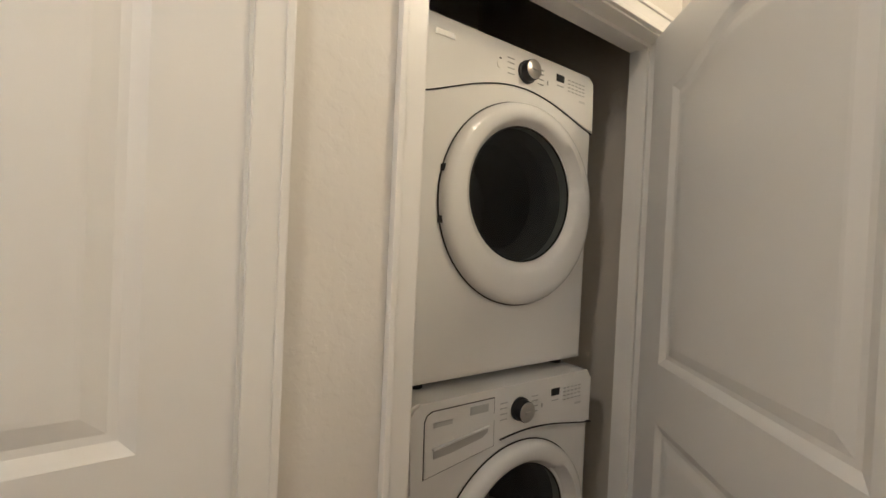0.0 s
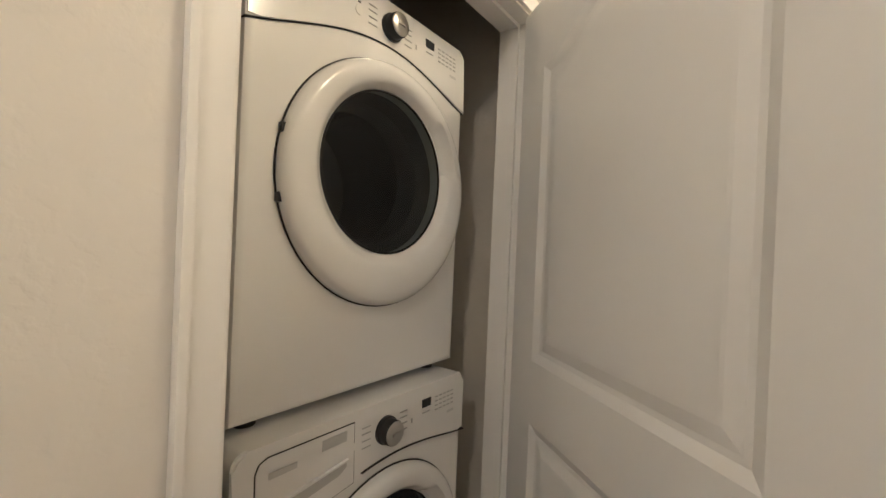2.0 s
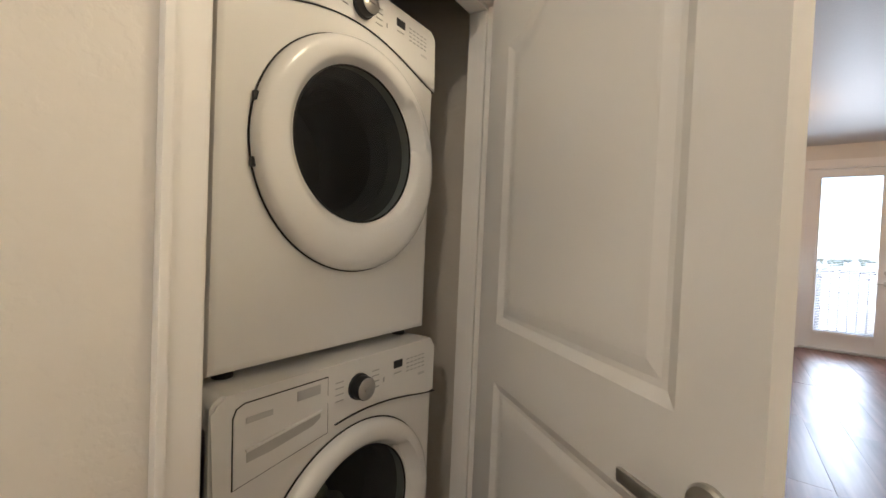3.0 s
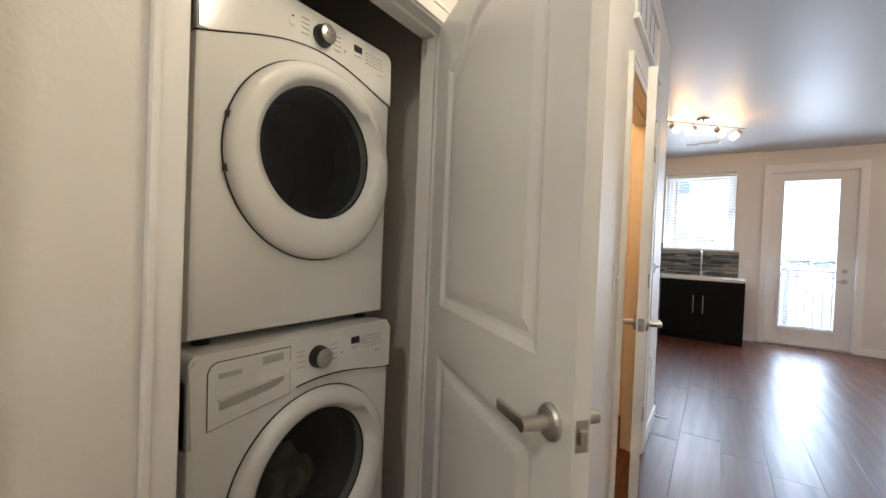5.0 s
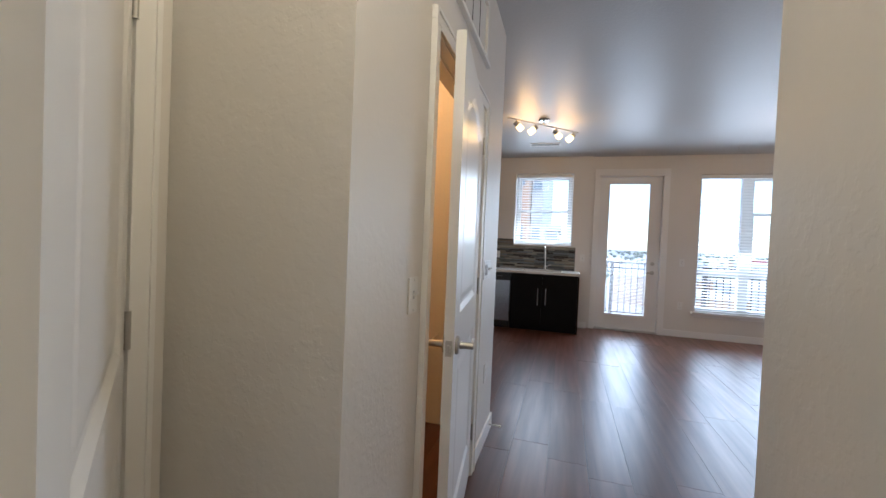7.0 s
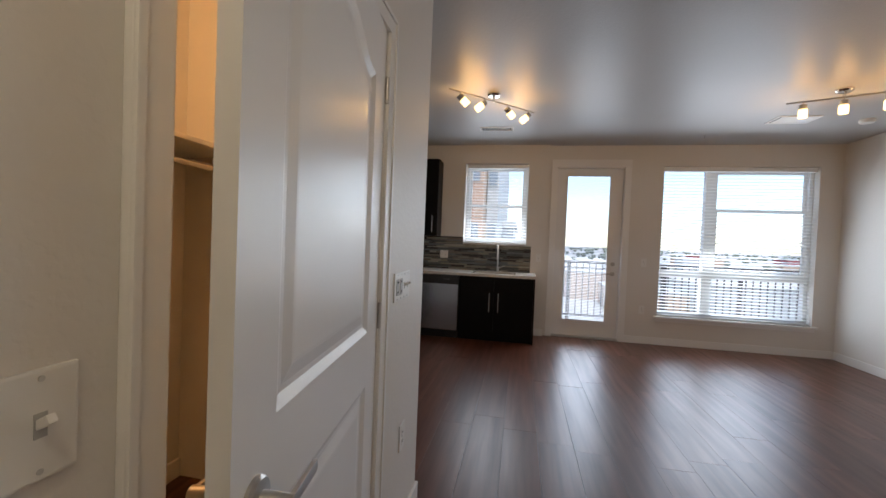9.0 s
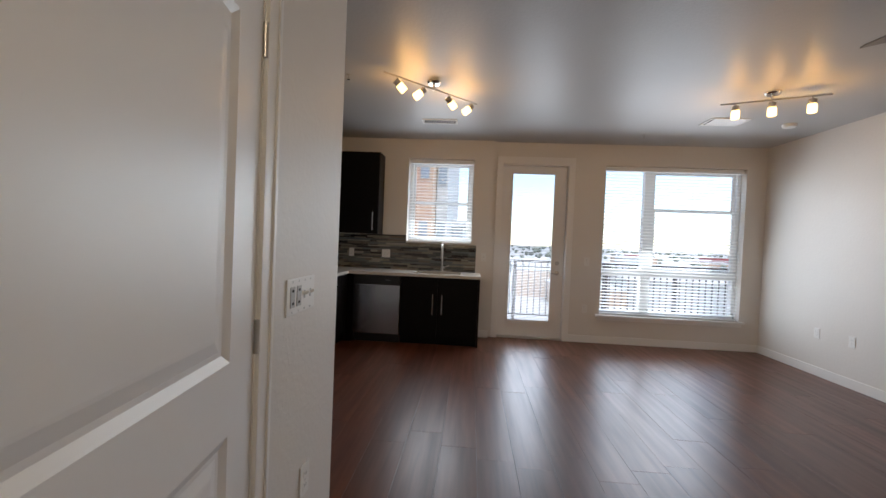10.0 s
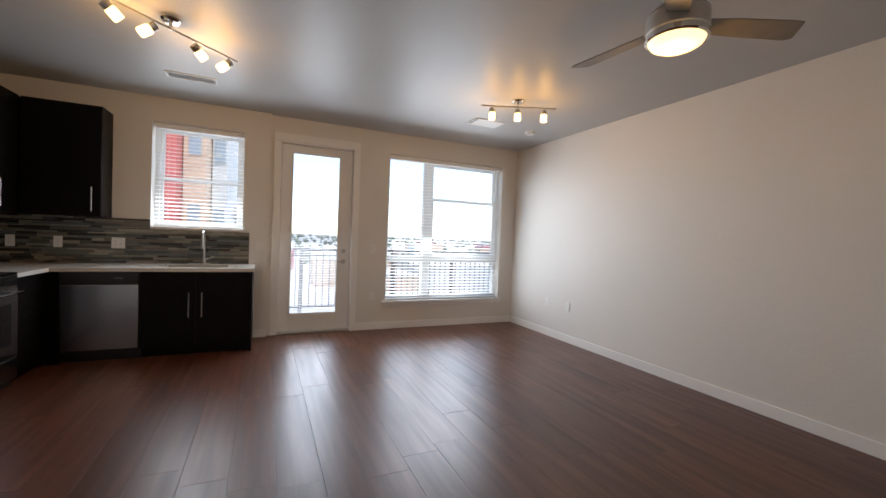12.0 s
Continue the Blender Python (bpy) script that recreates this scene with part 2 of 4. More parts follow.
def part(name, bm, material, parent=None, label="", smooth=False):
    finish(bm, smooth)
    me = bpy.data.meshes.new(name)
    bm.to_mesh(me)
    bm.free()
    me.materials.append(material)
    ob = new(name, me)
    if parent is not None:
        ob.parent = parent
    return tagged(ob, label)


def B(*a, bevel=0.0):
    return box(bmesh.new(), *a, bevel=bevel)


def thing(name, place, label, category, group="", kind=""):
    ob = new(name)
    ob.matrix_world = place if isinstance(place, Matrix) else Matrix.Translation(place)
    return tagged(ob, label, category, group, kind)


def structure(name, boxes, material, label, category, bevel=0.0):
    bm = bmesh.new()
    for b in boxes:
        box(bm, *b, bevel=bevel)
    return tagged(part(name, bm, material), label, category, kind="structure")


# ---- the large structure ----
TOP = 2.76
XW, XK, YR, YB, YH, YC = 7.66, 7.60, -4.04, 2.10, 0.45, 0.98
XE, XR, XL = 3.62, 1.585, 1.86
structure("floor", [(-1.6, 7.85, -4.2, 2.25, -0.12, -0.012)], SUBF, "dark wooden plank floor with a satin sheen", "floor")
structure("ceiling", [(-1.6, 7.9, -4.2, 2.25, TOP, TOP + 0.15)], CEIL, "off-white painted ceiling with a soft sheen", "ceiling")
WIN_S, WIN_B, DOOR_B = (-0.10, 0.82, 1.30, 2.49), (-3.78, -1.92, 0.40, 2.47), (-1.435, -0.497, 0.0, 2.47)
structure("wall_window", [
    (XW, 7.88, -4.2, WIN_B[0], 0, TOP), (XW, 7.88, WIN_B[1], DOOR_B[0], 0, TOP),
    (XW, 7.88, WIN_B[0], WIN_B[1], 0, WIN_B[2]), (XW, 7.88, WIN_B[0], WIN_B[1], WIN_B[3], TOP),
    (XW, 7.88, DOOR_B[0], DOOR_B[1], DOOR_B[3], TOP), (XW, 7.88, DOOR_B[1], -0.39, 0, TOP),
    (XK, 7.88, -0.39, WIN_S[0], 0, TOP), (XK, 7.88, WIN_S[1], 2.25, 0, TOP),
    (XK, 7.88, WIN_S[0], WIN_S[1], 0, WIN_S[2]), (XK, 7.88, WIN_S[0], WIN_S[1], WIN_S[3], TOP),
], WALL, "cream painted outer wall with balcony door and windows", "wall")
structure("wall_living", [(XL, XW, -4.2, YR, 0, TOP)], WALL, "long blank cream wall with knockdown texture", "wall")
structure("wall_kitchen", [(XE, XK, YB, 2.25, 0, TOP)], WALL, "cream kitchen wall behind the range", "wall")
DX0, DX1, DH = 2.118, 2.992, 2.05
TR = (2.16, 2.98, 2.27, 2.62)
structure("wall_hall", [
    (XR, DX0, YH, YH + 0.11, 0, TOP), (DX1, XE, YH, YH + 0.11, 0, TOP),
    (DX0, DX1, YH, YH + 0.11, DH, TR[2]), (DX0, DX1, YH, YH + 0.11, TR[3], TOP),
    (DX0, TR[0], YH, YH + 0.11, TR[2], TR[3]), (TR[1], DX1, YH, YH + 0.11, TR[2], TR[3]),
    (XR, XR + 0.11, YH + 0.11, YC + 0.109, 0, TOP), (XE - 0.11, XE, YH + 0.11, YB, 0, TOP),
], WALL, "cream textured hall wall around the coat closet", "wall")
CX0, CX1, CH = 0.587, 1.496, 2.065
structure("wall_laundry", [
    (0.300, CX0, YC, YC + 0.11, 0, TOP), (CX1, XR - 0.001, YC, YC + 0.109, 0, TOP), (CX0, CX1, YC, YC + 0.109, CH, TOP),
    (-0.47, 0.300, YC, YC + 0.11, CH, TOP), (-1.6, -0.47, YC, YC + 0.11, 0, TOP),
], WALL, "cream entry wall with two white doors", "wall")
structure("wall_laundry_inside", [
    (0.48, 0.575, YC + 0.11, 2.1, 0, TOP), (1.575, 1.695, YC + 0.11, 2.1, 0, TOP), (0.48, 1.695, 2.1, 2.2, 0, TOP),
], CLOSETW, "inner laundry closet walls with their dimness put into the paint", "wall")
structure("wall_closet_inside", [(1.71, XE - 0.11, 1.75, 1.85, 0, TOP)], WALL, "cream back wall of the lit coat closet", "wall")
structure("wall_entry", [(-1.6, XL, -0.55, -0.44, 0, TOP), (-1.7, -1.6, -0.55, 1.19, 0, TOP), (XL - 0.11, XL, -4.04, -0.55, 0, TOP)], WALL, "cream entry wall at the hall corner", "wall")
structure("wall_side_room", [(-0.55, 0.38, 1.35, 1.40, 0, TOP)], WALL, "cream wall behind the closed door", "wall")


def baseboard(boxes):
    structure("baseboard", boxes, TRIM, "white painted baseboard along the floor", "baseboard", bevel=0.004)


BH = 0.10
baseboard([(XL, XW - 0.014, YR, YR + 0.014, 0, BH)])
baseboard([(XW - 0.014, XW, YR, -1.508, 0, BH)])
baseboard([(XK - 0.014, XK, -0.385, -0.24, 0, BH)])
baseboard([(3.06, XE, YH - 0.014, YH, 0, BH), (XE, XE + 0.014, YH - 0.014, YB, 0, BH)])
baseboard([(XR - 0.014, 2.08, YH - 0.014, YH, 0, BH), (XR - 0.014, XR, YH, YC, 0, BH)])
baseboard([(0.35, 0.538, YC - 0.014, YC, 0, BH)])
baseboard([(1.71, XE - 0.11, 1.736, 1.75, 0, BH)])


def casing(name, x0, x1, y, z1, width=0.048, deep=0.016, over=0.012):
    """Flat trim round an opening in a wall that faces -y, with a raised outer edge."""
    bm = bmesh.new()
    for a, b in ((x0 - width, x0 + over), (x1 - over, x1 + width)):
        box(bm, a, b, y - deep, y, 0, z1, bevel=0.004)
        o = a if a < x0 else b - 0.014
        box(bm, o, o + 0.014, y - deep - 0.006, y - deep + 0.002, 0, z1 + width - 0.004, bevel=0.003)
    box(bm, x0 - width, x1 + width, y - deep, y, z1 + 0.001, z1 + width, bevel=0.004)
    box(bm, x0 + over, x1 - over, y - deep, y, z1 - over, z1 + 0.004, bevel=0.003)
    box(bm, x0 - width + 0.014, x1 + width - 0.014, y - deep - 0.006, y - deep + 0.002, z1 + width - 0.014, z1 + width, bevel=0.003)
    # jamb lining and stop
    for a, b in ((x0, x0 + 0.018), (x1 - 0.018, x1)):
        box(bm, a, b, y - 0.004, y + 0.114, 0, z1)
    box(bm, x0 + 0.018, x1 - 0.018, y - 0.004, y + 0.114, z1 - 0.018, z1)
    for a, b in ((x0 + 0.018, x0 + 0.03), (x1 - 0.03, x1 - 0.018)):
        box(bm, a, b, y + 0.042, y + 0.075, 0, z1 - 0.018)
    box(bm, x0 + 0.03, x1 - 0.03, y + 0.042, y + 0.075, z1 - 0.03, z1 - 0.018)
    return tagged(part(name, bm, TRIM), "white painted door casing and jamb", "door trim", kind="structure")


casing("trim_laundry", CX0, CX1, YC, CH)
casing("trim_coat", DX0, DX1, YH, DH)
casing("trim_left", -0.47, 0.301, YC, CH)


def panel_outline(x0, x1, z0, z1, rise):
    pts = [(x0, z0), (x1, z0), (x1, z1)]
    if rise:
        w = x1 - x0
        for k in range(1, 20):
            u = k / 20
            s = max(0.0, min(1.0, (min(u, 1 - u) - 0.06) / 0.36))
            pts.append((x1 - u * w, z1 + rise * (s * s * (3 - 2 * s))))
    pts.append((x0, z1))
    return pts


def inset(pts, d):
    n, out = len(pts), []
    for i, (x, z) in enumerate(pts):
        (ax, az), (bx, bz) = pts[i - 1], pts[(i + 1) % n]
        e, f = Vector((x - ax, z - az)).normalized(), Vector((bx - x, bz - z)).normalized()
        na, nb = Vector((-e.y, e.x)), Vector((-f.y, f.x))
        m = (na + nb).normalized()
        k = d / max(0.4, m.dot(na))
        out.append((x + m.x * k, z + m.y * k))
    return out


def panel_face(bm, w, h, y, sign, panels):
    """A moulded door face in the plane y with sunk panels; sign -1 faces -y."""
    edges = []
    outer = [bm.verts.new((x, y, z)) for x, z in ((0, 0), (w, 0), (w, h), (0, h))]
    edges += [bm.edges.new((outer[i], outer[(i + 1) % 4])) for i in range(4)]
    for p in panels:
        prev, n = None, len(p)
        for d, depth in ((0.0, 0.0), (0.010, 0.004), (0.022, 0.009), (0.034, 0.0095), (0.062, 0.004), (0.070, 0.0035)):
            ring = [bm.verts.new((x, y - sign * depth, z)) for x, z in (inset(p, d) if d else p)]
            if prev is None:
                edges += [bm.edges.new((ring[i], ring[(i + 1) % n])) for i in range(n)]
            else:
                for i in range(n):
                    bm.faces.new((prev[i], prev[(i + 1) % n], ring[(i + 1) % n], ring[i]))
            prev = ring
        bm.faces.new(prev)
    bmesh.ops.triangle_fill(bm, use_beauty=True, edges=edges, normal=(0, sign, 0))


def panel_door(name, m, w, h, label, mirror=False, lever=0.925, middle=1.06):
    """A two-panel moulded door in x from 0 (hinge) to w, thickness along y."""
    t = 0.036
    root = thing(name, m, label, "door", kind="structure")
    bm = bmesh.new()
    ps = [panel_outline(0.125, w - 0.125, 1.03, 1.835, 0.085), panel_outline(0.125, w - 0.125, 0.22, 0.86, 0.0)]
    panel_face(bm, w, h, 0.0, -1, ps)
    panel_face(bm, w, h, t, 1, ps)
    for a, b in (((0, 0), (w, 0)), ((w, 0), (w, h)), ((w, h), (0, h)), ((0, h), (0, 0))):
        bm.faces.new([bm.verts.new(c) for c in ((a[0], 0, a[1]), (b[0], 0, b[1]), (b[0], t, b[1]), (a[0], t, a[1]))])
    bmesh.ops.remove_doubles(bm, verts=bm.verts[:], dist=0.0002)
    leaf = part("door_leaf", bm, DOORP, root)
    for z in (0.24, middle, 1.83):
        hb = bmesh.new()
        tube(hb, (-0.006, -0.006 if not mirror else t + 0.006, z - 0.045), (-0.006, -0.006 if not mirror else t + 0.006, z + 0.045), 0.007)
        box(hb, -0.003, 0.0005, 0.004, t - 0.004, z - 0.045, z + 0.045)
        part("hinge", hb, NICKEL, root, "brushed nickel hinge", smooth=True)
    for sgn, y in ((-1, 0.0), (1, t)):
        lb = bmesh.new()
        xk, zk = w - 0.062, lever
        mm = Matrix.Translation((xk, y, zk)) @ Matrix.Rotation(radians(90 if sgn < 0 else -90), 4, "X")
        lathe(lb, [(0.0001, 0.0), (0.034, 0.0), (0.034, 0.006), (0.030, 0.011), (0.014, 0.014), (0.0125, 0.05), (0.0001, 0.052)], mm, 28)
        yy = y + sgn * 0.052
        tube(lb, (xk, y + sgn * 0.02, zk), (xk, yy + sgn * 0.012, zk), 0.0125, seg=20)
        fl = bmesh.new()
        box(fl, -0.112, 0.004, -0.0045, 0.0045, -0.011, 0.011, bevel=0.004)
        merge(lb, fl, Matrix.Translation((xk, yy + sgn * 0.006, zk)) @ Matrix.Rotation(radians(sgn * 3), 4, "Z") @ Matrix.Rotation(radians(-3), 4, "Y"))
        part("lever_handle", lb, NICKEL, root, "brushed nickel lever handle", smooth=True)
    lp = bmesh.new()
    box(lp, w, w + 0.0015, 0.006, t - 0.006, lever - 0.028, lever + 0.028, bevel=0.0006)
    box(lp, w + 0.001, w + 0.010, 0.011, t - 0.011, lever - 0.012, lever + 0.012, bevel=0.003)
    part("latch_plate", lp, NICKEL, root, "nickel latch plate")
    return root


# the laundry door stands open, the coat closet door ajar, the third door shut
LAUNDRY_OPEN, COAT_OPEN = 52.9, 7.0
panel_door("door_1", Matrix.Translation((CX1 - 0.022, YC - 0.016, 0.01)) @ Matrix.Rotation(radians(180 + LAUNDRY_OPEN), 4, "Z") @ Matrix.Translation((0, -0.036, 0)), 0.862, 2.03, "white two-panel laundry door standing open with nickel lever", True)
panel_door("door_2", Matrix.Translation((DX1 - 0.020, YH - 0.002, 0.01)) @ Matrix.Rotation(radians(180 + COAT_OPEN), 4, "Z") @ Matrix.Translation((0, -0.036, 0)), 0.835, 2.03, "white two-panel closet door ajar with nickel lever", True)
panel_door("door_3", Matrix.Translation((0.284, YC + 0.036, 0.01)) @ Matrix.Rotation(radians(180), 4, "Z") @ Matrix.Translation((0, -0.0, 0)), 0.735, 2.03, "white two-panel door shut beside the laundry closet", True, middle=0.88)


# ---- washer and dryer ----
def arch(x0, x1, za, zm, zb, n=24):
    """A seam from za at x0 over zm in the middle to zb at x1."""
    out = []
    for k in range(n + 1):
        u = k / n
        bell = math.sin(math.pi * u) ** 1.2
        out.append((x0 + u * (x1 - x0), za + u * (zb - za) + (zm - (za + zb) / 2) * bell))
    return out


def rounded_top(x0, x1, z1, r, n=6):
    pts = [(x1 - r + r * math.sin(a), z1 - r + r * math.cos(a)) for a in [math.pi / 2 * (1 - k / n) for k in range(n + 1)]]
    return pts + [(x0 + r - r * math.sin(a), z1 - r + r * math.cos(a)) for a in [math.pi / 2 * k / n for k in range(n + 1)]]


def ring_door(root, cx, cz, y, r_out, r_in, gx, gz, label):
    """A round door: thick white ring with an eccentric dark window, a handle scoop, a drum behind."""
    door = new("porthole_door")
    door.parent = root
    tagged(door, label)
    bm = bmesh.new()
    seg = 72
    prof = [(1.0, 0.0, 0), (1.0, 0.010, 0), (0.985, 0.017, 0), (0.95, 0.023, 0), (0.86, 0.030, 0), (0.72, 0.034, 0), (0.5, 0.034, 0), (0.3, 0.030, 0), (0.18, 0.022, 0), (0.08, 0.008, 0), (0.0, 0.002, 0), (0.0, -0.03, 0)]
    rings = []
    for u, h, _ in prof:
        r = r_in + u * (r_out - r_in)
        x, z = gx + u * (cx - gx), gz + u * (cz - gz)
        ring = []
        for k in range(seg):
            a = 2 * math.pi * k / seg
            hh = h
            if radians(8) < a < radians(48) and 0.05 < u < 0.45:
                hh = h - 0.020
            ring.append(bm.verts.new((x + r * math.cos(a), y - hh, z + r * math.sin(a))))
        rings.append(ring)
    for a, b in zip(rings, rings[1:]):
        for k in range(seg):
            bm.faces.new((a[k], a[(k + 1) % seg], b[(k + 1) % seg], b[k]))
    part("door_ring", bm, WHITE, door, smooth=True)
    m = Matrix.Translation((gx, y - 0.002, gz)) @ Matrix.Rotation(radians(90), 4, "X")
    bm = bmesh.new()
    lathe(bm, [(0.0001, 0.010), (r_in * 0.5, 0.008), (r_in * 0.85, 0.0055), (r_in * 0.995, 0.003)], m, 64)
    part("window", bm, DARKGLASS, door, "smoked glass window", smooth=True)
    bm = bmesh.new()
    lathe(bm, [(r_in * 1.0, 0.004), (r_in * 0.985, 0.0045), (r_in * 0.98, 0.0)], m, 64)
    part("window_rim", bm, SEAM, door, "dark window rim", smooth=True)
    bm = bmesh.new()
    g = Matrix.Translation((cx, y - 0.001, cz)) @ Matrix.Rotation(radians(90), 4, "X")
    lathe(bm, [(r_out + 0.0032, 0.0), (r_out + 0.0032, 0.0025), (r_out - 0.002, 0.003)], g, 72)
    part("door_gap", bm, SEAM, door, "dark gap round the door")
    for da in (-14, 12):
        a = radians(180 + da)
        bm = bmesh.new()
        hx, hz = cx + (r_out + 0.002) * math.cos(a), cz + (r_out + 0.002) * math.sin(a)
        box(bm, hx - 0.003, hx + 0.008, y - 0.014, y, hz - 0.010, hz + 0.010, bevel=0.002)
        part("door_hinge", bm, BLACK, door, "small dark hinge")
    # gasket and drum
    d = Matrix.Translation((gx, y + 0.02, gz)) @ Matrix.Rotation(radians(-90), 4, "X")
    bm = bmesh.new()
    lathe(bm, [(r_in * 1.02, 0.0), (r_in * 0.97, 0.03), (r_in * 0.90, 0.05), (r_in * 0.93, 0.09), (r_in * 0.86, 0.12)], d, 48)
    part("gasket", bm, GASKET, root, "grey rubber gasket", smooth=True)
    bm = bmesh.new()
    lathe(bm, [(r_in * 0.9, 0.12), (r_in * 1.3, 0.14), (r_in * 1.3, 0.5), (r_in * 0.6, 0.56), (0.0001, 0.55)], d, 48)
    part("drum", bm, DRUM, root, "dim steel drum", smooth=True)
    for k in range(3):
        a = 2 * math.pi * k / 3 + 0.4
        bm = bmesh.new()
        sub = B(-0.02, 0.02, 0.15, 0.48, -0.045, 0.0, bevel=0.012)
        merge(bm, sub, Matrix.Translation((gx, y + 0.02, gz)) @ Matrix.Rotation(a, 4, "Y") @ Matrix.Translation((0, 0, r_in * 1.29)))
        part("drum_fin", bm, DRUM, root, smooth=True)


def knob(root, x, y, z):
    bm = bmesh.new()
    m = Matrix.Translation((x, y, z)) @ Matrix.Rotation(radians(90), 4, "X")
    lathe(bm, [(0.034, 0.0), (0.034, 0.008), (0.031, 0.010), (0.030, 0.030), (0.0285, 0.032)], m, 40)
    k = part("dial_knob", bm, BLACK, root, "black dial with a silver face", smooth=True)
    bm = bmesh.new()
    lathe(bm, [(0.0285, 0.030), (0.0285, 0.034), (0.026, 0.036), (0.0001, 0.0365)], m, 40)
    box(bm, x - 0.012, x + 0.012, y - 0.040, y - 0.036, z - 0.004, z + 0.004, bevel=0.0015)
    part("knob_face", bm, NICKEL, k, "brushed silver knob face", smooth=True)


def print_bar(root, x, y, z, w, h, material=None, name="printed_mark"):
    part(name, B(x - w / 2, x + w / 2, y - 0.0012, y + 0.0005, z - h / 2, z + h / 2), material or GREYP, root)


def console_print(root, kx, y, z, tilt):
    f = lambda zz: y + tilt * (zz - z) - 0.0008
    for dz in (-0.020, -0.004, 0.012, 0.026):
        print_bar(root, kx - 0.062, f(z + dz), z + dz, 0.026, 0.0022)
        print_bar(root, kx + 0.062, f(z + dz), z + dz, 0.026, 0.0022)
    bm = bmesh.new()
    lathe(bm, [(0.0001, 0.0015), (0.011, 0.0015), (0.011, 0.0)], Matrix.Translation((kx - 0.105, f(z), z - 0.005)) @ Matrix.Rotation(radians(90), 4, "X"), 24)
    part("start_button", bm, PLAST, root, smooth=True)
    print_bar(root, kx - 0.105, f(z), z + 0.014, 0.007, 0.003, BLACK)
    print_bar(root, kx + 0.094, f(z), z - 0.008, 0.004, 0.012, GREYP)
    part("display", B(kx + 0.135, kx + 0.171, f(z + 0.022) - 0.0015, f(z) + 0.004, z + 0.012, z + 0.034, bevel=0.001), BLACK, root, "small black display")
    for i in range(5):
        for j in range(4):
            zz = z + 0.028 - j * 0.012
            print_bar(root, kx + 0.196 + i * 0.018, f(zz), zz, 0.011, 0.0028)
    print_bar(root, kx + 0.262, f(z), z - 0.030, 0.030, 0.007, SILV)
    print_bar(root, kx + 0.152, f(z), z - 0.002, 0.030, 0.0025)


AX0, AX1 = 0.695, 1.383
def cabinet(bm, x0, x1, y0, y1, z0, z1, cx, cz, r, bevel):
    """A box with a round opening in its front face."""
    n, rings = 72, []
    angles = sorted([2 * math.pi * q / n for q in range(n)] + [math.atan2(z - cz, x - cx) % (2 * math.pi) for x in (x0, x1) for z in (z0, z1)])

    def ring(d, y):
        out = []
        for a in angles:
            ca, sa = math.cos(a), math.sin(a)
            k = min((((x1 if ca > 0 else x0) - cx) / ca) if abs(ca) > 1e-6 else 9, (((z1 if sa > 0 else z0) - cz) / sa) if abs(sa) > 1e-6 else 9)
            x, z = cx + k * ca, cz + k * sa
            out.append(bm.verts.new((min(max(x, x0 + d), x1 - d), y, min(max(z, z0 + d), z1 - d))))
        return out

    rings.append([bm.verts.new((cx + r * math.cos(a), y0, cz + r * math.sin(a))) for a in angles])
    rings += [ring(bevel + 0.006, y0), ring(bevel, y0), ring(bevel * 0.3, y0 + bevel * 0.3), ring(0, y0 + bevel), ring(0, y1)]
    m = len(angles)
    for p, q in zip(rings, rings[1:]):
        for i in range(m):
            bm.faces.new((p[i], p[(i + 1) % m], q[(i + 1) % m], q[i]))
    bm.faces.new(rings[-1])
    return bm


dryer = thing("clothes_dryer", (0, 0, 0), "white front-loading dryer stacked on the washer", "dryer")
DY = 1.165
bm = cabinet(bmesh.new(), AX0, AX1, DY, 1.93, 0.985, 1.90, 1.070, 1.520, 0.208, 0.012)
part("cabinet", bm, WHITE, dryer, smooth=True)
seam = arch(AX0, AX1, 1.745, 1.838, 1.762)
bm = prism(bmesh.new(), [(x, z + 0.0018) for x, z in seam] + rounded_top(AX0, AX1, 1.955, 0.022), DY - 0.009, 1.93, 0.05, 1.745)
bmesh.ops.bevel(bm, geom=[e for e in bm.edges if all(v.co.y < 1.3 for v in e.verts)], offset=0.004, segments=2, affect="EDGES")
part("console", bm, WHITE, dryer, smooth=True)
bm = prism(bmesh.new(), [(x, z + 0.003) for x, z in seam[::-1]] + [(x, z - 0.0008) for x, z in seam], DY - 0.003, DY + 0.03)
part("console_seam", bm, SEAM, dryer, "dark seam under the console")
ring_door(dryer, 1.068, 1.488, DY, 0.303, 0.205, 1.070, 1.520, "white round dryer door with dark window")
cy = DY - 0.009 + 0.05 * 0.145
knob(dryer, 1.06, cy - 0.001, 1.888)
console_print(dryer, 1.06, cy, 1.888, 0.05)
print_bar(dryer, 0.765, DY - 0.0015, 1.91, 0.06, 0.014, SILV, "maker_mark")
for x in (AX0 + 0.06, AX1 - 0.06):
    for y in (DY + 0.06, 1.87):
        part("foot", tube(bmesh.new(), (x, y, 0.962), (x, y, 0.988), 0.022), BLACK, dryer, "black rubber foot")

washer = thing("clothes_washer", (0, 0, 0), "white front-loading washer under the dryer", "washer")
WY, WX0, WX1 = 1.115, 0.680, 1.375
part("cabinet", cabinet(bmesh.new(), WX0, WX1, WY, 1.90, 0.03, 0.90, 1.055, 0.520, 0.203, 0.014), WHITE, washer, smooth=True)
wseam = arch(WX0, WX1, 0.735, 0.822, 0.785)
bm = prism(bmesh.new(), [(x, z + 0.0015) for x, z in wseam] + rounded_top(WX0, WX1, 0.962, 0.028), WY - 0.010, 1.90, 0.03, 0.74)
bmesh.ops.bevel(bm, geom=[e for e in bm.edges if all(v.co.y < 1.3 for v in e.verts)], offset=0.007, segments=3, affect="EDGES")
part("console", bm, WHITE, washer, smooth=True)
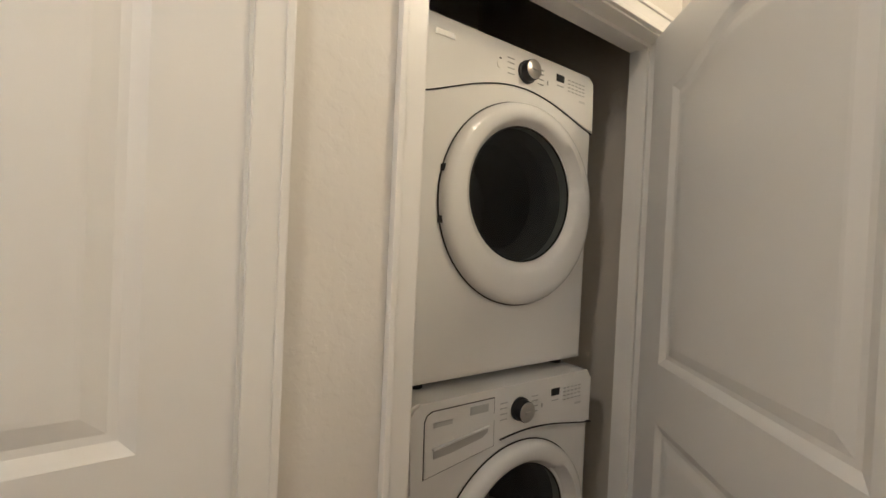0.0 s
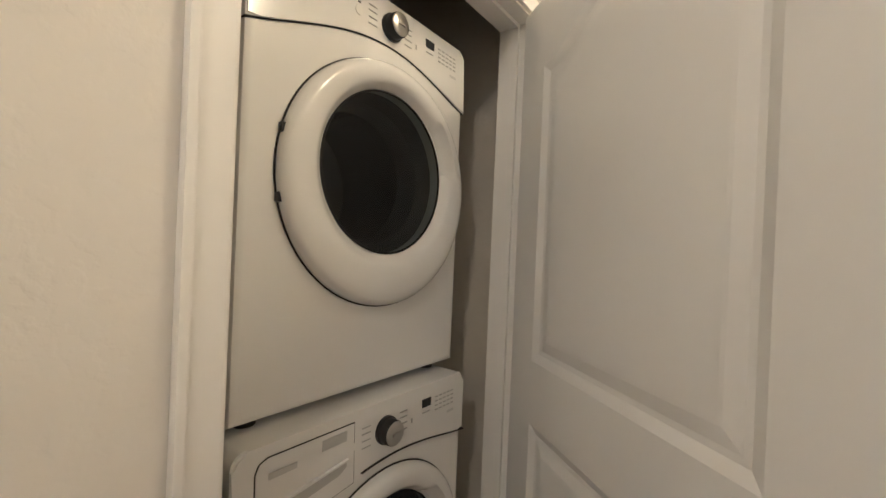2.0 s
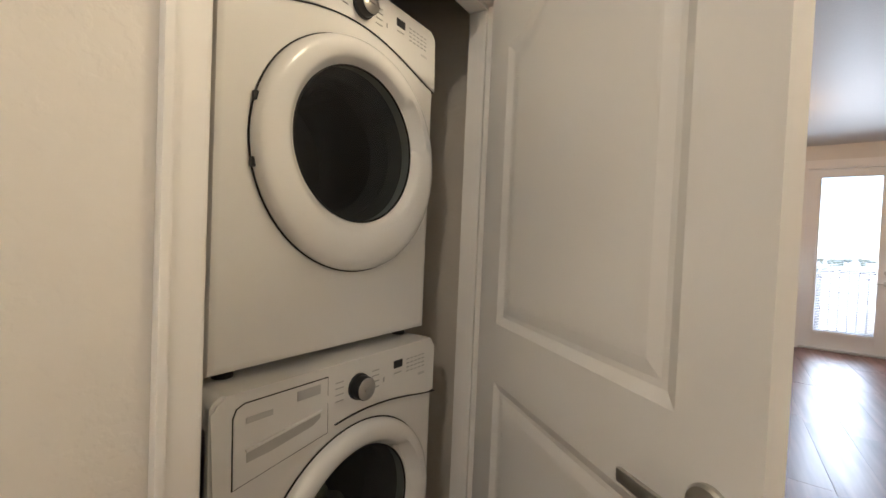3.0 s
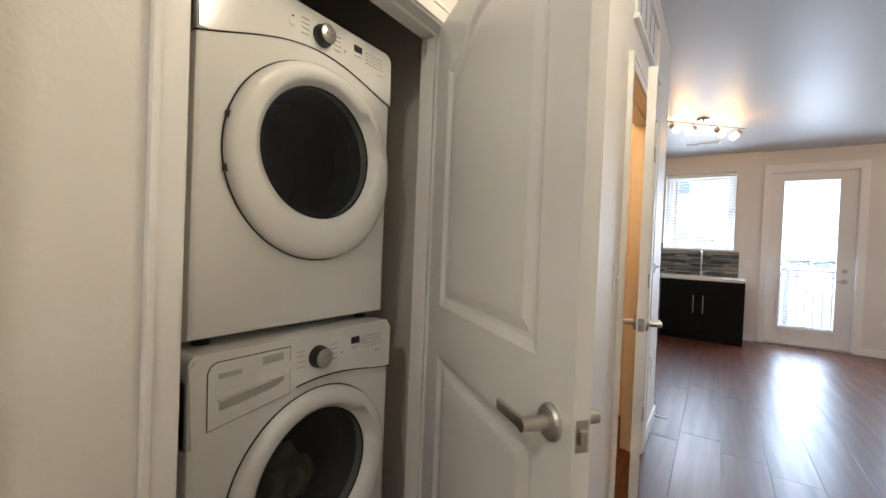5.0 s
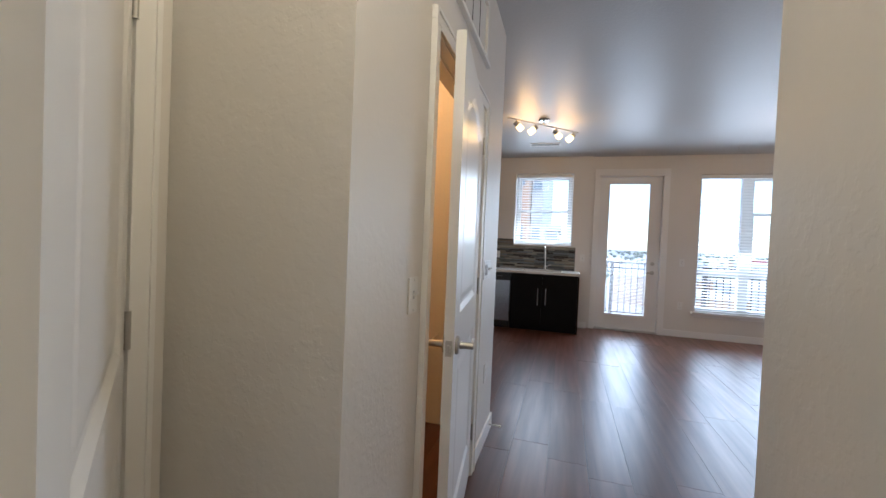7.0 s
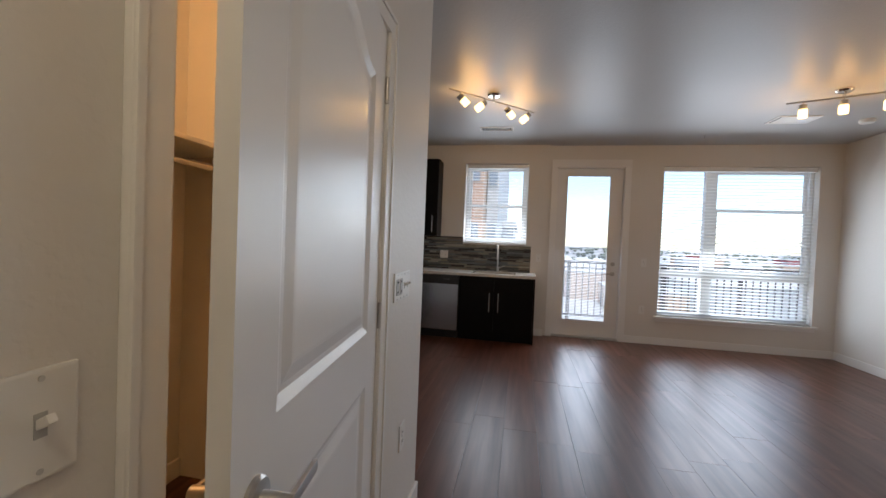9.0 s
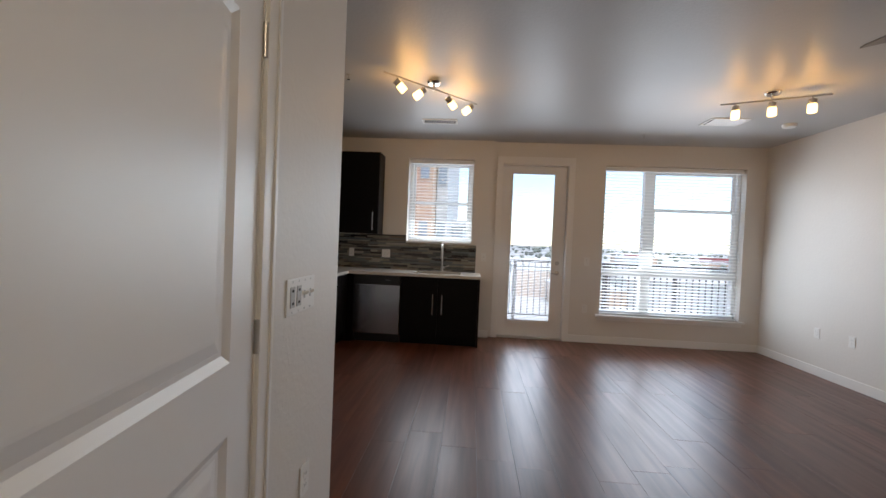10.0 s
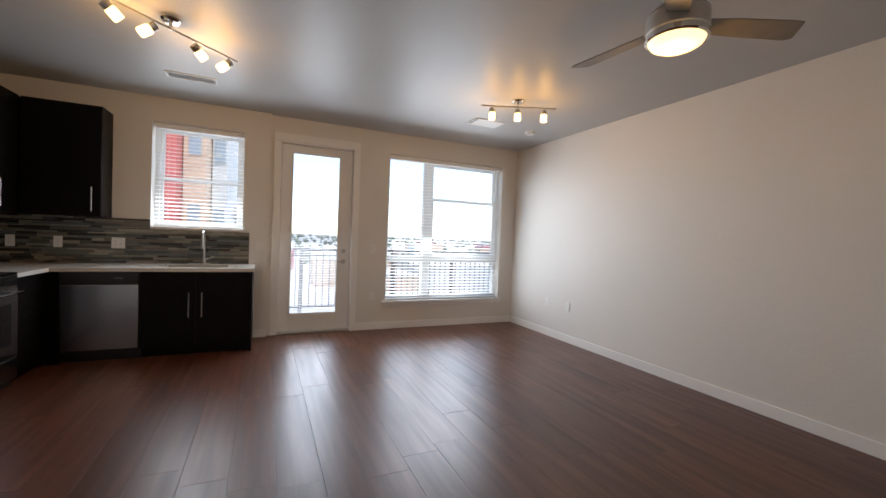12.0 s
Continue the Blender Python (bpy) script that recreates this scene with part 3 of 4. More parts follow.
right_seam = [p for p in wseam if p[0] > 0.955]
part("console_seam", prism(bmesh.new(), [(x, z + 0.0018) for x, z in right_seam[::-1]] + [(x, z - 0.0006) for x, z in right_seam], WY - 0.0125, WY + 0.02), SEAM, washer)
lean = lambda z: WY - 0.010 + 0.03 * (z - 0.74)
drawer = part("detergent_drawer", prism(bmesh.new(), [(0.722, 0.775), (0.946, 0.806), (0.946, 0.937), (0.745, 0.937), (0.729, 0.930), (0.722, 0.914)], WY - 0.0125, WY + 0.02, 0.03, 0.74), WHITE, washer, "white detergent drawer with a scooped pull")
edge = [(0.722, 0.775), (0.946, 0.806), (0.946, 0.937), (0.745, 0.937), (0.729, 0.930), (0.722, 0.914)]
big = inset(edge, -0.0022)
bm = prism(bmesh.new(), big, WY - 0.0112, WY + 0.01, 0.03, 0.74)
part("drawer_gap", bm, SEAM, drawer, "dark gap round the drawer")
# flat plate in greyer plastic, its colour stands for the scoop's shade
bm = bmesh.new()
tip = [(0.748, 0.842), (0.925, 0.864), (0.925, 0.850), (0.905, 0.838), (0.80, 0.822), (0.748, 0.819)]
prism(bm, tip[::-1], WY - 0.0137, WY - 0.008, 0.03, 0.74)
part("drawer_pull", bm, surface("recess_shade_plastic", (0.50, 0.49, 0.47), 0.5), drawer, "drawer pull with the recess shade put into its grey")
part("drawer_lip", prism(bmesh.new(), [(0.745, 0.842), (0.927, 0.864), (0.927, 0.868), (0.745, 0.847)], WY - 0.020, WY - 0.01, 0.03, 0.74), WHITE, drawer)
print_bar(washer, 0.775, lean(0.905) - 0.003, 0.903, 0.058, 0.012, SILV, "maker_mark")
print_bar(washer, 0.893, lean(0.915) - 0.003, 0.917, 0.062, 0.022, SILV, "model_plate")
knob(washer, 1.045, lean(0.89), 0.890)
console_print(washer, 1.045, lean(0.89), 0.890, 0.03)
ring_door(washer, 1.055, 0.505, WY, 0.285, 0.20, 1.055, 0.520, "white round washer door with dark window")
bm = bmesh.new()
for k in range(16):
    a = random.uniform(-0.13, 0.13)
    sub = bmesh.new()
    bmesh.ops.create_icosphere(sub, subdivisions=2, radius=0.06)
    for v in sub.verts:
        v.co += Vector(noise.noise_vector(v.co * 18 + Vector((k, 0, 0)))) * 0.022
    merge(bm, sub, Matrix.Translation((1.055 + a, WY + 0.25 + random.uniform(-0.05, 0.1), 0.36 + random.uniform(-0.03, 0.12) - abs(a) * 0.1)))
part("laundry_load", bm, WASH, washer, "dim folded laundry in the drum", smooth=True)
for x in (WX0 + 0.06, WX1 - 0.06):
    for y in (WY + 0.06, 1.84):
        part("foot", tube(bmesh.new(), (x, y, 0.0), (x, y, 0.035), 0.022), BLACK, washer, "black rubber foot")

# ---- windows and balcony door ----
def sash(bm, y0, y1, z0, z1, x0, x1, w):
    box(bm, x0, x1, y0, y0 + w, z0, z1, bevel=0.003)
    box(bm, x0, x1, y1 - w, y1, z0, z1, bevel=0.003)
    box(bm, x0, x1, y0 + w, y1 - w, z0, z0 + w, bevel=0.003)
    box(bm, x0, x1, y0 + w, y1 - w, z1 - w, z1, bevel=0.003)


def pane(root, y0, y1, z0, z1, x):
    p = part("pane", B(x - 0.003, x + 0.003, y0, y1, z0, z1), GLASS, root, "clear glass pane")
    p.visible_shadow = False
    return p


def blind(name, y0, y1, z0, z1, x, label, pitch=0.044, wide=0.046, tilt=-13, group=""):
    root = thing(name, (x, (y0 + y1) / 2, z1), label, "blinds", group)
    m = Matrix.Translation((-x, -(y0 + y1) / 2, -z1))
    def add(nm, bm, mat, lab=""):
        bmesh.ops.transform(bm, matrix=m, verts=bm.verts[:])
        return part(nm, bm, mat, root, lab)
    add("headrail", B(x - 0.028, x + 0.028, y0, y1, z1 - 0.055, z1, bevel=0.003), SLAT, "white blind headrail")
    add("bottom_rail", B(x - wide / 2, x + wide / 2, y0, y1, z0, z0 + 0.018, bevel=0.003), SLAT)
    sb = B(-wide / 2, wide / 2, y0, y1, -0.0012, 0.0012)
    bmesh.ops.rotate(sb, cent=(0, 0, 0), matrix=Matrix.Rotation(radians(tilt), 3, "Y"), verts=sb.verts[:])
    bmesh.ops.translate(sb, vec=(0, -(y0 + y1) / 2, 0), verts=sb.verts[:])
    first = part("slat", sb, SLAT, root)
    n = int((z1 - 0.07 - z0 - 0.02) / pitch)
    first.location = (0, 0, z0 + 0.02 + pitch - z1)
    for k in range(2, n + 1):
        o = new("slat", first.data)
        o.parent, o.location = root, (0, 0, z0 + 0.02 + k * pitch - z1)
    for u in (0.15, 0.85) if y1 - y0 < 1.2 else (0.08, 0.36, 0.64, 0.92):
        y = y0 + u * (y1 - y0)
        add("cord", tube(bmesh.new(), (x - wide / 2, y, z0 + 0.01), (x - wide / 2, y, z1 - 0.05), 0.0012, seg=6), SLAT)
    return root


def window(name, y0, y1, z0, z1, label, build):
    root = thing(name, (7.80, (y0 + y1) / 2, z0), label, "window", kind="structure")
    root.matrix_world = Matrix.Identity(4)
    bm = bmesh.new()
    sash(bm, y0, y1, z0, z1, 7.775, 7.86, 0.045)
    part("window_frame", bm, VINYL, root, "white vinyl frame")
    build(root)
    return root


def small(root):
    y0, y1, z0, z1 = WIN_S
    bm = bmesh.new()
    sash(bm, y0 + 0.045, y1 - 0.045, z0 + 0.045, 1.90, 7.785, 7.815, 0.035)
    part("lower_sash", bm, VINYL, root)
    bm = bmesh.new()
    sash(bm, y0 + 0.045, y1 - 0.045, 1.86, z1 - 0.045, 7.818, 7.848, 0.035)
    part("upper_sash", bm, VINYL, root)
    pane(root, y0 + 0.08, y1 - 0.08, z0 + 0.08, 1.865, 7.80)
    pane(root, y0 + 0.08, y1 - 0.08, 1.895, z1 - 0.08, 7.833)
    part("window_sill", B(XK - 0.012, 7.775, y0 + 0.002, y1 - 0.002, z0 + 0.001, z0 + 0.018, bevel=0.004), TRIM, root, "white sill")


def large(root):
    y0, y1, z0, z1 = WIN_B
    bm = bmesh.new()
    box(bm, 7.775, 7.86, -2.625, -2.50, z0 + 0.045, z1 - 0.045, bevel=0.003)
    box(bm, 7.775, 7.86, y0 + 0.045, -2.625, 0.94, 1.03, bevel=0.003)
    box(bm, 7.775, 7.86, -2.50, y1 - 0.045, 0.94, 1.03, bevel=0.003)
    part("mullion", bm, VINYL, root, "white vinyl mullions")
    bm = bmesh.new()
    sash(bm, y0 + 0.045, -2.625, 1.03, 1.91, 7.785, 7.815, 0.035)
    part("lower_sash", bm, VINYL, root)
    bm = bmesh.new()
    sash(bm, y0 + 0.045, -2.625, 1.87, z1 - 0.045, 7.818, 7.848, 0.035)
    part("upper_sash", bm, VINYL, root)
    pane(root, -2.50, y1 - 0.045, 1.03, z1 - 0.045, 7.83)
    pane(root, -2.50, y1 - 0.045, z0 + 0.045, 0.94, 7.83)
    pane(root, y0 + 0.045, -2.625, z0 + 0.045, 0.94, 7.83)
    pane(root, y0 + 0.08, -2.66, 1.065, 1.875, 7.80)
    pane(root, y0 + 0.08, -2.66, 1.905, z1 - 0.08, 7.833)
    part("window_sill", B(XW - 0.045, 7.775, y0 - 0.05, y1 + 0.05, z0 - 0.030, z0 + 0.0, bevel=0.005), TRIM, root, "white sill")
    part("apron", B(XW - 0.014, XW - 0.001, y0 - 0.03, y1 + 0.03, z0 - 0.075, z0 - 0.031, bevel=0.003), TRIM, root)


window("window_1", *WIN_S, "white single-hung window over the sink", small)
window("window_2", *WIN_B, "wide white three-part living room window", large)
blind("window_blind", WIN_S[0] + 0.012, WIN_S[1] - 0.012, WIN_S[2] + 0.022, WIN_S[3] - 0.004, 7.69, "white slatted blind over the sink window", group="window blinds")
blind("window_blind", WIN_B[0] + 0.012, WIN_B[1] - 0.012, WIN_B[2] + 0.004, WIN_B[3] - 0.004, 7.72, "wide white slatted blind in the living room", group="window blinds")

door = thing("door_4", (0, 0, 0), "white full-glass balcony door with nickel lever", "door", kind="structure")
y0, y1 = DOOR_B[0] + 0.02, DOOR_B[1] - 0.02
bm = bmesh.new()
DXF, DXB = 7.715, 7.76
box(bm, DXF, DXB, y0, -1.245, 0.025, 2.44, bevel=0.003)
box(bm, DXF, DXB, -0.655, y1, 0.025, 2.44, bevel=0.003)
box(bm, DXF, DXB, -1.245, -0.655, 0.025, 0.255, bevel=0.003)
box(bm, DXF, DXB, -1.245, -0.655, 2.335, 2.44, bevel=0.003)
part("door_leaf", bm, DOORP, door)
bm = bmesh.new()
sash(bm, -1.262, -0.638, 0.238, 2.352, DXF - 0.012, DXF + 0.006, 0.024)
part("glazing_bead", bm, DOORP, door)
box_sill = B(DXF - 0.016, DXF - 0.002, -1.262, -0.638, 0.222, 0.240, bevel=0.003)
part("blind_tray", box_sill, DOORP, door)
pane(door, -1.245, -0.655, 0.255, 2.335, 7.738)
sb = B(-0.007, 0.007, -1.238, -0.662, -0.0005, 0.0005)
bmesh.ops.rotate(sb, cent=(0, 0, 0), matrix=Matrix.Rotation(radians(-18), 3, "Y"), verts=sb.verts[:])
mini = part("mini_slat", sb, SLAT, door)
mini.location = (7.750, 0, 0.275)
for k in range(1, 92):
    o = new("mini_slat", mini.data)
    o.parent, o.location = door, (7.750, 0, 0.275 + k * 0.0222)
bm = bmesh.new()
m = Matrix.Translation((DXF, -1.325, 0.945)) @ Matrix.Rotation(radians(-90), 4, "Y")
lathe(bm, [(0.0001, 0.0), (0.032, 0.0), (0.031, 0.009), (0.013, 0.012), (0.012, 0.05), (0.0001, 0.052)], m, 24)
box(bm, DXF - 0.058, DXF - 0.046, -1.335, -1.215, 0.936, 0.954, bevel=0.004)
part("lever_handle", bm, NICKEL, door, "brushed nickel lever handle", smooth=True)
bm = bmesh.new()
lathe(bm, [(0.0001, 0.022), (0.010, 0.022), (0.012, 0.012), (0.028, 0.010), (0.030, 0.0)], Matrix.Translation((DXF, -1.325, 1.085)) @ Matrix.Rotation(radians(-90), 4, "Y"), 24)
part("deadbolt", bm, NICKEL, door, "nickel deadbolt thumb turn", smooth=True)
part("threshold", B(7.655, 7.86, y0 - 0.015, y1 + 0.015, 0.001, 0.022, bevel=0.004), NICKEL, door, "metal threshold")
bm = bmesh.new()
for a, b in ((DOOR_B[0] - 0.072, DOOR_B[0] + 0.012), (DOOR_B[1] - 0.012, DOOR_B[1] + 0.068)):
    box(bm, XW - 0.018, XW - 0.001, a, b, 0, 2.46, bevel=0.004)
box(bm, XW - 0.018, XW - 0.001, DOOR_B[0] - 0.072, DOOR_B[1] + 0.068, 2.461, 2.56, bevel=0.004)
for a, b in ((DOOR_B[0] + 0.001, y0 - 0.003), (y1 + 0.003, DOOR_B[1] - 0.001)):
    box(bm, XW, 7.85, a, b, 0, 2.465)
box(bm, XW, 7.85, y0, y1, 2.445, 2.468)
tagged(part("trim_balcony_door", bm, TRIM), "wide white casing round the balcony door", "door trim", kind="structure")

# white slatted air grille over the coat closet door
x0, x1, z0, z1 = TR
grille = thing("air_grille", (0, 0, 0), "white slatted air grille in the wall above the closet door", "air vent")
bm = bmesh.new()
for a, b, c, d in ((x0, x0 + 0.03, z0, z1), (x1 - 0.03, x1, z0, z1), (x0 + 0.03, x1 - 0.03, z1 - 0.03, z1)):
    box(bm, a, b, YH - 0.008, YH + 0.06, c, d, bevel=0.003)
part("frame", bm, TRIM, grille)
part("sill", B(x0 - 0.015, x1 + 0.015, YH - 0.022, YH + 0.06, z0, z0 + 0.022, bevel=0.004), TRIM, grille)
part("backing", B(x0 + 0.03, x1 - 0.03, YH + 0.045, YH + 0.055, z0 + 0.022, z1 - 0.03), SEAM, grille, "dark duct backing")
GN = 5
gw = (x1 - x0 - 0.06) / GN
for k in range(GN):
    sb = B(-gw / 2 + 0.004, gw / 2 - 0.004, -0.003, 0.003, z0 + 0.023, z1 - 0.031, bevel=0.0015)
    blade = part("blade", sb, WHITE, grille)
    blade.location, blade.rotation_euler = (x0 + 0.03 + (k + 0.5) * gw, YH + 0.012, 0), (0, 0, radians(-3))
    if k:
        part("joint", B(x0 + 0.026 + k * gw, x0 + 0.034 + k * gw, YH + 0.004, YH + 0.02, z0 + 0.023, z1 - 0.031), SEAM, grille, "dark gap between blades")

# ---- kitchen ----
def bar_pull(parent, a, b, out):
    """A straight bar pull from a to b, standing off along out."""
    a, b, out = Vector(a), Vector(b), Vector(out)
    bm = bmesh.new()
    d = (b - a).normalized()
    tube(bm, a + out, b + out, 0.006)
    tube(bm, a + d * 0.025, a + d * 0.025 + out, 0.004)
    tube(bm, b - d * 0.025, b - d * 0.025 + out, 0.004)
    return part("handle", bm, NICKEL, parent, "brushed nickel bar handle", smooth=True)


XF = 7.00
sinkbase = thing("base_cabinet", (0, 0, 0), "espresso sink base cabinet with two slab doors", "cabinet", "kitchen base cabinets")
part("body", B(XF + 0.02, XK - 0.002, -0.215, 0.765, 0.10, 0.868), ESPRESSO, sinkbase)
part("toe_kick", B(XF + 0.07, XF + 0.085, -0.215, 0.765, 0, 0.10), ESPRESSO, sinkbase)
part("end_panel", B(XF, XK - 0.002, -0.236, -0.217, 0.0, 0.868, bevel=0.002), ESPRESSO, sinkbase)
for a, b, h in ((-0.213, 0.292, 0.235), (0.296, 0.764, 0.352)):
    d = part("cabinet_door", B(XF, XF + 0.019, a, b, 0.105, 0.862, bevel=0.002), ESPRESSO, sinkbase)
    bar_pull(d, (XF, h, 0.40), (XF, h, 0.655), (-0.03, 0, 0))
dw = thing("dishwasher", (0, 0, 0), "stainless dishwasher with a black control strip", "dishwasher")
part("tub", B(XF + 0.03, XK - 0.05, 0.772, 1.375, 0.10, 0.866), BLACK, dw)
part("door_panel", B(XF - 0.012, XF + 0.03, 0.775, 1.372, 0.115, 0.742, bevel=0.006), STEEL, dw, "brushed stainless door")
part("control_strip", B(XF - 0.016, XF + 0.03, 0.775, 1.372, 0.748, 0.862, bevel=0.006), BLACK, dw, "glossy black control strip")
part("toe_panel", B(XF + 0.06, XF + 0.075, 0.775, 1.372, 0.0, 0.11), BLACK, dw)
for k in range(4):
    part("indicator", B(XF - 0.0175, XF - 0.015, 0.90 + k * 0.02, 0.91 + k * 0.02, 0.805, 0.809), SILV, dw)
corner = thing("base_cabinet", (0, 0, 0), "espresso corner base cabinet beside the range", "cabinet", "kitchen base cabinets")
YF = 1.465
bm = box(bmesh.new(), 6.475, XF + 0.02, YF + 0.02, YB - 0.002, 0.10, 0.868)
box(bm, XF + 0.02, XK - 0.002, 1.38, YB - 0.002, 0.10, 0.868)
part("body", bm, ESPRESSO, corner)
part("filler", B(XF, XF + 0.019, 1.38, YF + 0.02, 0.0, 0.864), ESPRESSO, corner)
d = part("cabinet_door", B(6.478, XF - 0.004, YF, YF + 0.019, 0.105, 0.862, bevel=0.002), ESPRESSO, corner)
part("toe_kick", B(6.478, XF, YF + 0.06, YF + 0.07, 0, 0.10), ESPRESSO, corner)
top = thing("countertop", (0, 0, 0), "pale speckled quartz L-shaped worktop with sink cut-out", "worktop")
SX0, SX1, SY0, SY1 = 7.10, 7.47, 0.02, 0.62
bm = bmesh.new()
for b in ((6.972, SX0, -0.245, 1.44), (SX1, XK - 0.001, -0.245, 1.44), (SX0, SX1, -0.245, SY0), (SX0, SX1, SY1, 1.44), (6.468, XK - 0.001, 1.44, YB - 0.001)):
    box(bm, *b, 0.870, 0.905)
bmesh.ops.remove_doubles(bm, verts=bm.verts[:], dist=0.0001)
part("slab", bm, QUARTZ, top)
sink = thing("kitchen_sink", (0, 0, 0), "undermount stainless steel sink in the worktop", "sink")
bm = bmesh.new()
box(bm, SX0 - 0.01, SX0, SY0 - 0.01, SY1 + 0.01, 0.69, 0.869)
box(bm, SX1, SX1 + 0.01, SY0 - 0.01, SY1 + 0.01, 0.69, 0.869)
box(bm, SX0, SX1, SY0 - 0.01, SY0, 0.69, 0.869)
box(bm, SX0, SX1, SY1, SY1 + 0.01, 0.69, 0.869)
box(bm, SX0, SX1, SY0, SY1, 0.69, 0.70)
part("basin", bm, STEEL, sink)
tap = thing("kitchen_faucet", (0, 0, 0), "tall brushed nickel gooseneck faucet at the sink", "faucet")
part("base_plate", box(bmesh.new(), 7.505, 7.555, 0.22, 0.44, 0.906, 0.914, bevel=0.003), NICKEL, tap)
bm = bmesh.new()
fx, fy = 7.53, 0.29
tube(bm, (fx, fy, 0.91), (fx, fy, 0.98), 0.022, 0.018)
pipe(bm, [(fx, fy, 0.97), (fx, fy, 1.18)] + [(fx - 0.075 + 0.075 * math.cos(a), fy, 1.20 + 0.085 * math.sin(a)) for a in [math.pi * k / 10 for k in range(11)]] + [(fx - 0.152, fy, 1.15)], 0.012)
tube(bm, (fx - 0.152, fy, 1.16), (fx - 0.153, fy, 1.09), 0.0135, 0.016)
part("spout", bm, NICKEL, tap, smooth=True)
bm = tube(bmesh.new(), (fx, fy - 0.015, 0.965), (fx, fy - 0.04, 0.968), 0.011)
pipe(bm, [(fx, fy - 0.035, 0.966), (fx - 0.01, fy - 0.07, 0.985), (fx - 0.015, fy - 0.10, 0.992)], 0.006)
part("lever", bm, NICKEL, tap, smooth=True)

rng = thing("kitchen_range", (0, 0, 0), "stainless range with black glass top and oven door", "oven")
RX0, RX1, RF = 5.70, 6.465, 1.445
part("body", B(RX0, RX1, RF + 0.03, YB - 0.005, 0.02, 0.895), BLACK, rng)
part("cooktop", B(RX0 - 0.002, RX1 + 0.001, RF - 0.005, YB - 0.01, 0.897, 0.916, bevel=0.004), surface("black_glass", (0.008, 0.008, 0.009), 0.06), rng, "black glass cooktop")
part("front_rail", B(RX0, RX1, RF - 0.006, RF + 0.03, 0.83, 0.896, bevel=0.005), STEEL, rng, "stainless front rail")
od = part("oven_door", B(RX0 + 0.003, RX1 - 0.003, RF - 0.012, RF + 0.028, 0.255, 0.825, bevel=0.007), STEEL, rng, "stainless oven door")
part("oven_window", B(RX0 + 0.10, RX1 - 0.10, RF - 0.0145, RF - 0.011, 0.36, 0.68, bevel=0.001), surface("oven_glass", (0.01, 0.01, 0.011), 0.08), od, "black oven window")
bm = bmesh.new()
tube(bm, (RX0 + 0.05, RF - 0.055, 0.765), (RX1 - 0.05, RF - 0.055, 0.765), 0.012)
for x in (RX0 + 0.09, RX1 - 0.09):
    tube(bm, (x, RF - 0.055, 0.765), (x, RF - 0.01, 0.765), 0.009)
part("oven_handle", bm, STEEL, od, "stainless bar handle", smooth=True)
part("warming_drawer", B(RX0 + 0.003, RX1 - 0.003, RF - 0.010, RF + 0.028, 0.07, 0.248, bevel=0.007), STEEL, rng, "stainless lower drawer")
part("backguard", B(RX0, RX1, YB - 0.07, YB - 0.01, 0.917, 1.07, bevel=0.01), BLACK, rng)
part("plinth", B(RX0 + 0.03, RX1 - 0.03, RF + 0.06, RF + 0.08, 0.0, 0.03), BLACK, rng)

XU, YU, UZ0, UZ1 = 7.285, 1.785, 1.395, 2.495
def wall_cabinet(label, body, doors, pulls, out):
    c = thing("wall_cabinet", (0, 0, 0), label, "cabinet", "kitchen wall cabinets")
    part("body", B(*body), ESPRESSO, c)
    for dd, pl in zip(doors, pulls):
        o = part("cabinet_door", B(*dd, bevel=0.002), ESPRESSO, c)
        bar_pull(o, pl, (pl[0], pl[1], pl[2] + 0.24), out)
    return c


wall_cabinet("espresso wall cabinet beside the sink window", (XU + 0.02, XK - 0.002, 1.165, 1.775, UZ0, UZ1), [(XU, XU + 0.019, 1.167, 1.775, UZ0 + 0.002, UZ1 - 0.002)], [(XU, 1.235, 1.445)], (-0.03, 0, 0))
wall_cabinet("espresso two-door wall cabinet in the corner", (6.47, XK - 0.002, YU + 0.02, YB - 0.002, UZ0, UZ1),
             [(6.472, 6.885, YU, YU + 0.019, UZ0 + 0.002, UZ1 - 0.002), (6.889, XU - 0.003, YU, YU + 0.019, UZ0 + 0.002, UZ1 - 0.002)], [(6.835, YU, 1.445), (6.94, YU, 1.445)], (0, -0.03, 0))
wall_cabinet("espresso wall cabinet above the microwave", (RX0, 6.466, YU + 0.02, YB - 0.002, 1.85, UZ1),
             [(RX0 + 0.002, 6.08, YU, YU + 0.019, 1.852, UZ1 - 0.002), (6.084, 6.464, YU, YU + 0.019, 1.852, UZ1 - 0.002)], [(6.04, YU, 1.88), (6.125, YU, 1.88)], (0, -0.03, 0))
mw = thing("microwave", (0, 0, 0), "stainless over-range microwave under a dark cabinet", "microwave")
part("case", B(RX0 + 0.003, RX1 - 0.003, 1.72, YB - 0.004, 1.41, 1.846), BLACK, mw)
part("microwave_door", B(RX0 + 0.004, RX1 - 0.16, 1.70, 1.719, 1.425, 1.842, bevel=0.004), STEEL, mw, "stainless microwave door")
part("control_panel", B(RX1 - 0.157, RX1 - 0.004, 1.70, 1.719, 1.425, 1.842, bevel=0.004), BLACK, mw, "black control panel")
bm = pipe(bmesh.new(), [(RX1 - 0.19, 1.702, 1.48), (RX1 - 0.19, 1.665, 1.52), (RX1 - 0.19, 1.65, 1.63), (RX1 - 0.19, 1.665, 1.75), (RX1 - 0.19, 1.702, 1.79)], 0.011)
part("microwave_handle", bm, STEEL, mw, "curved steel handle", smooth=True)


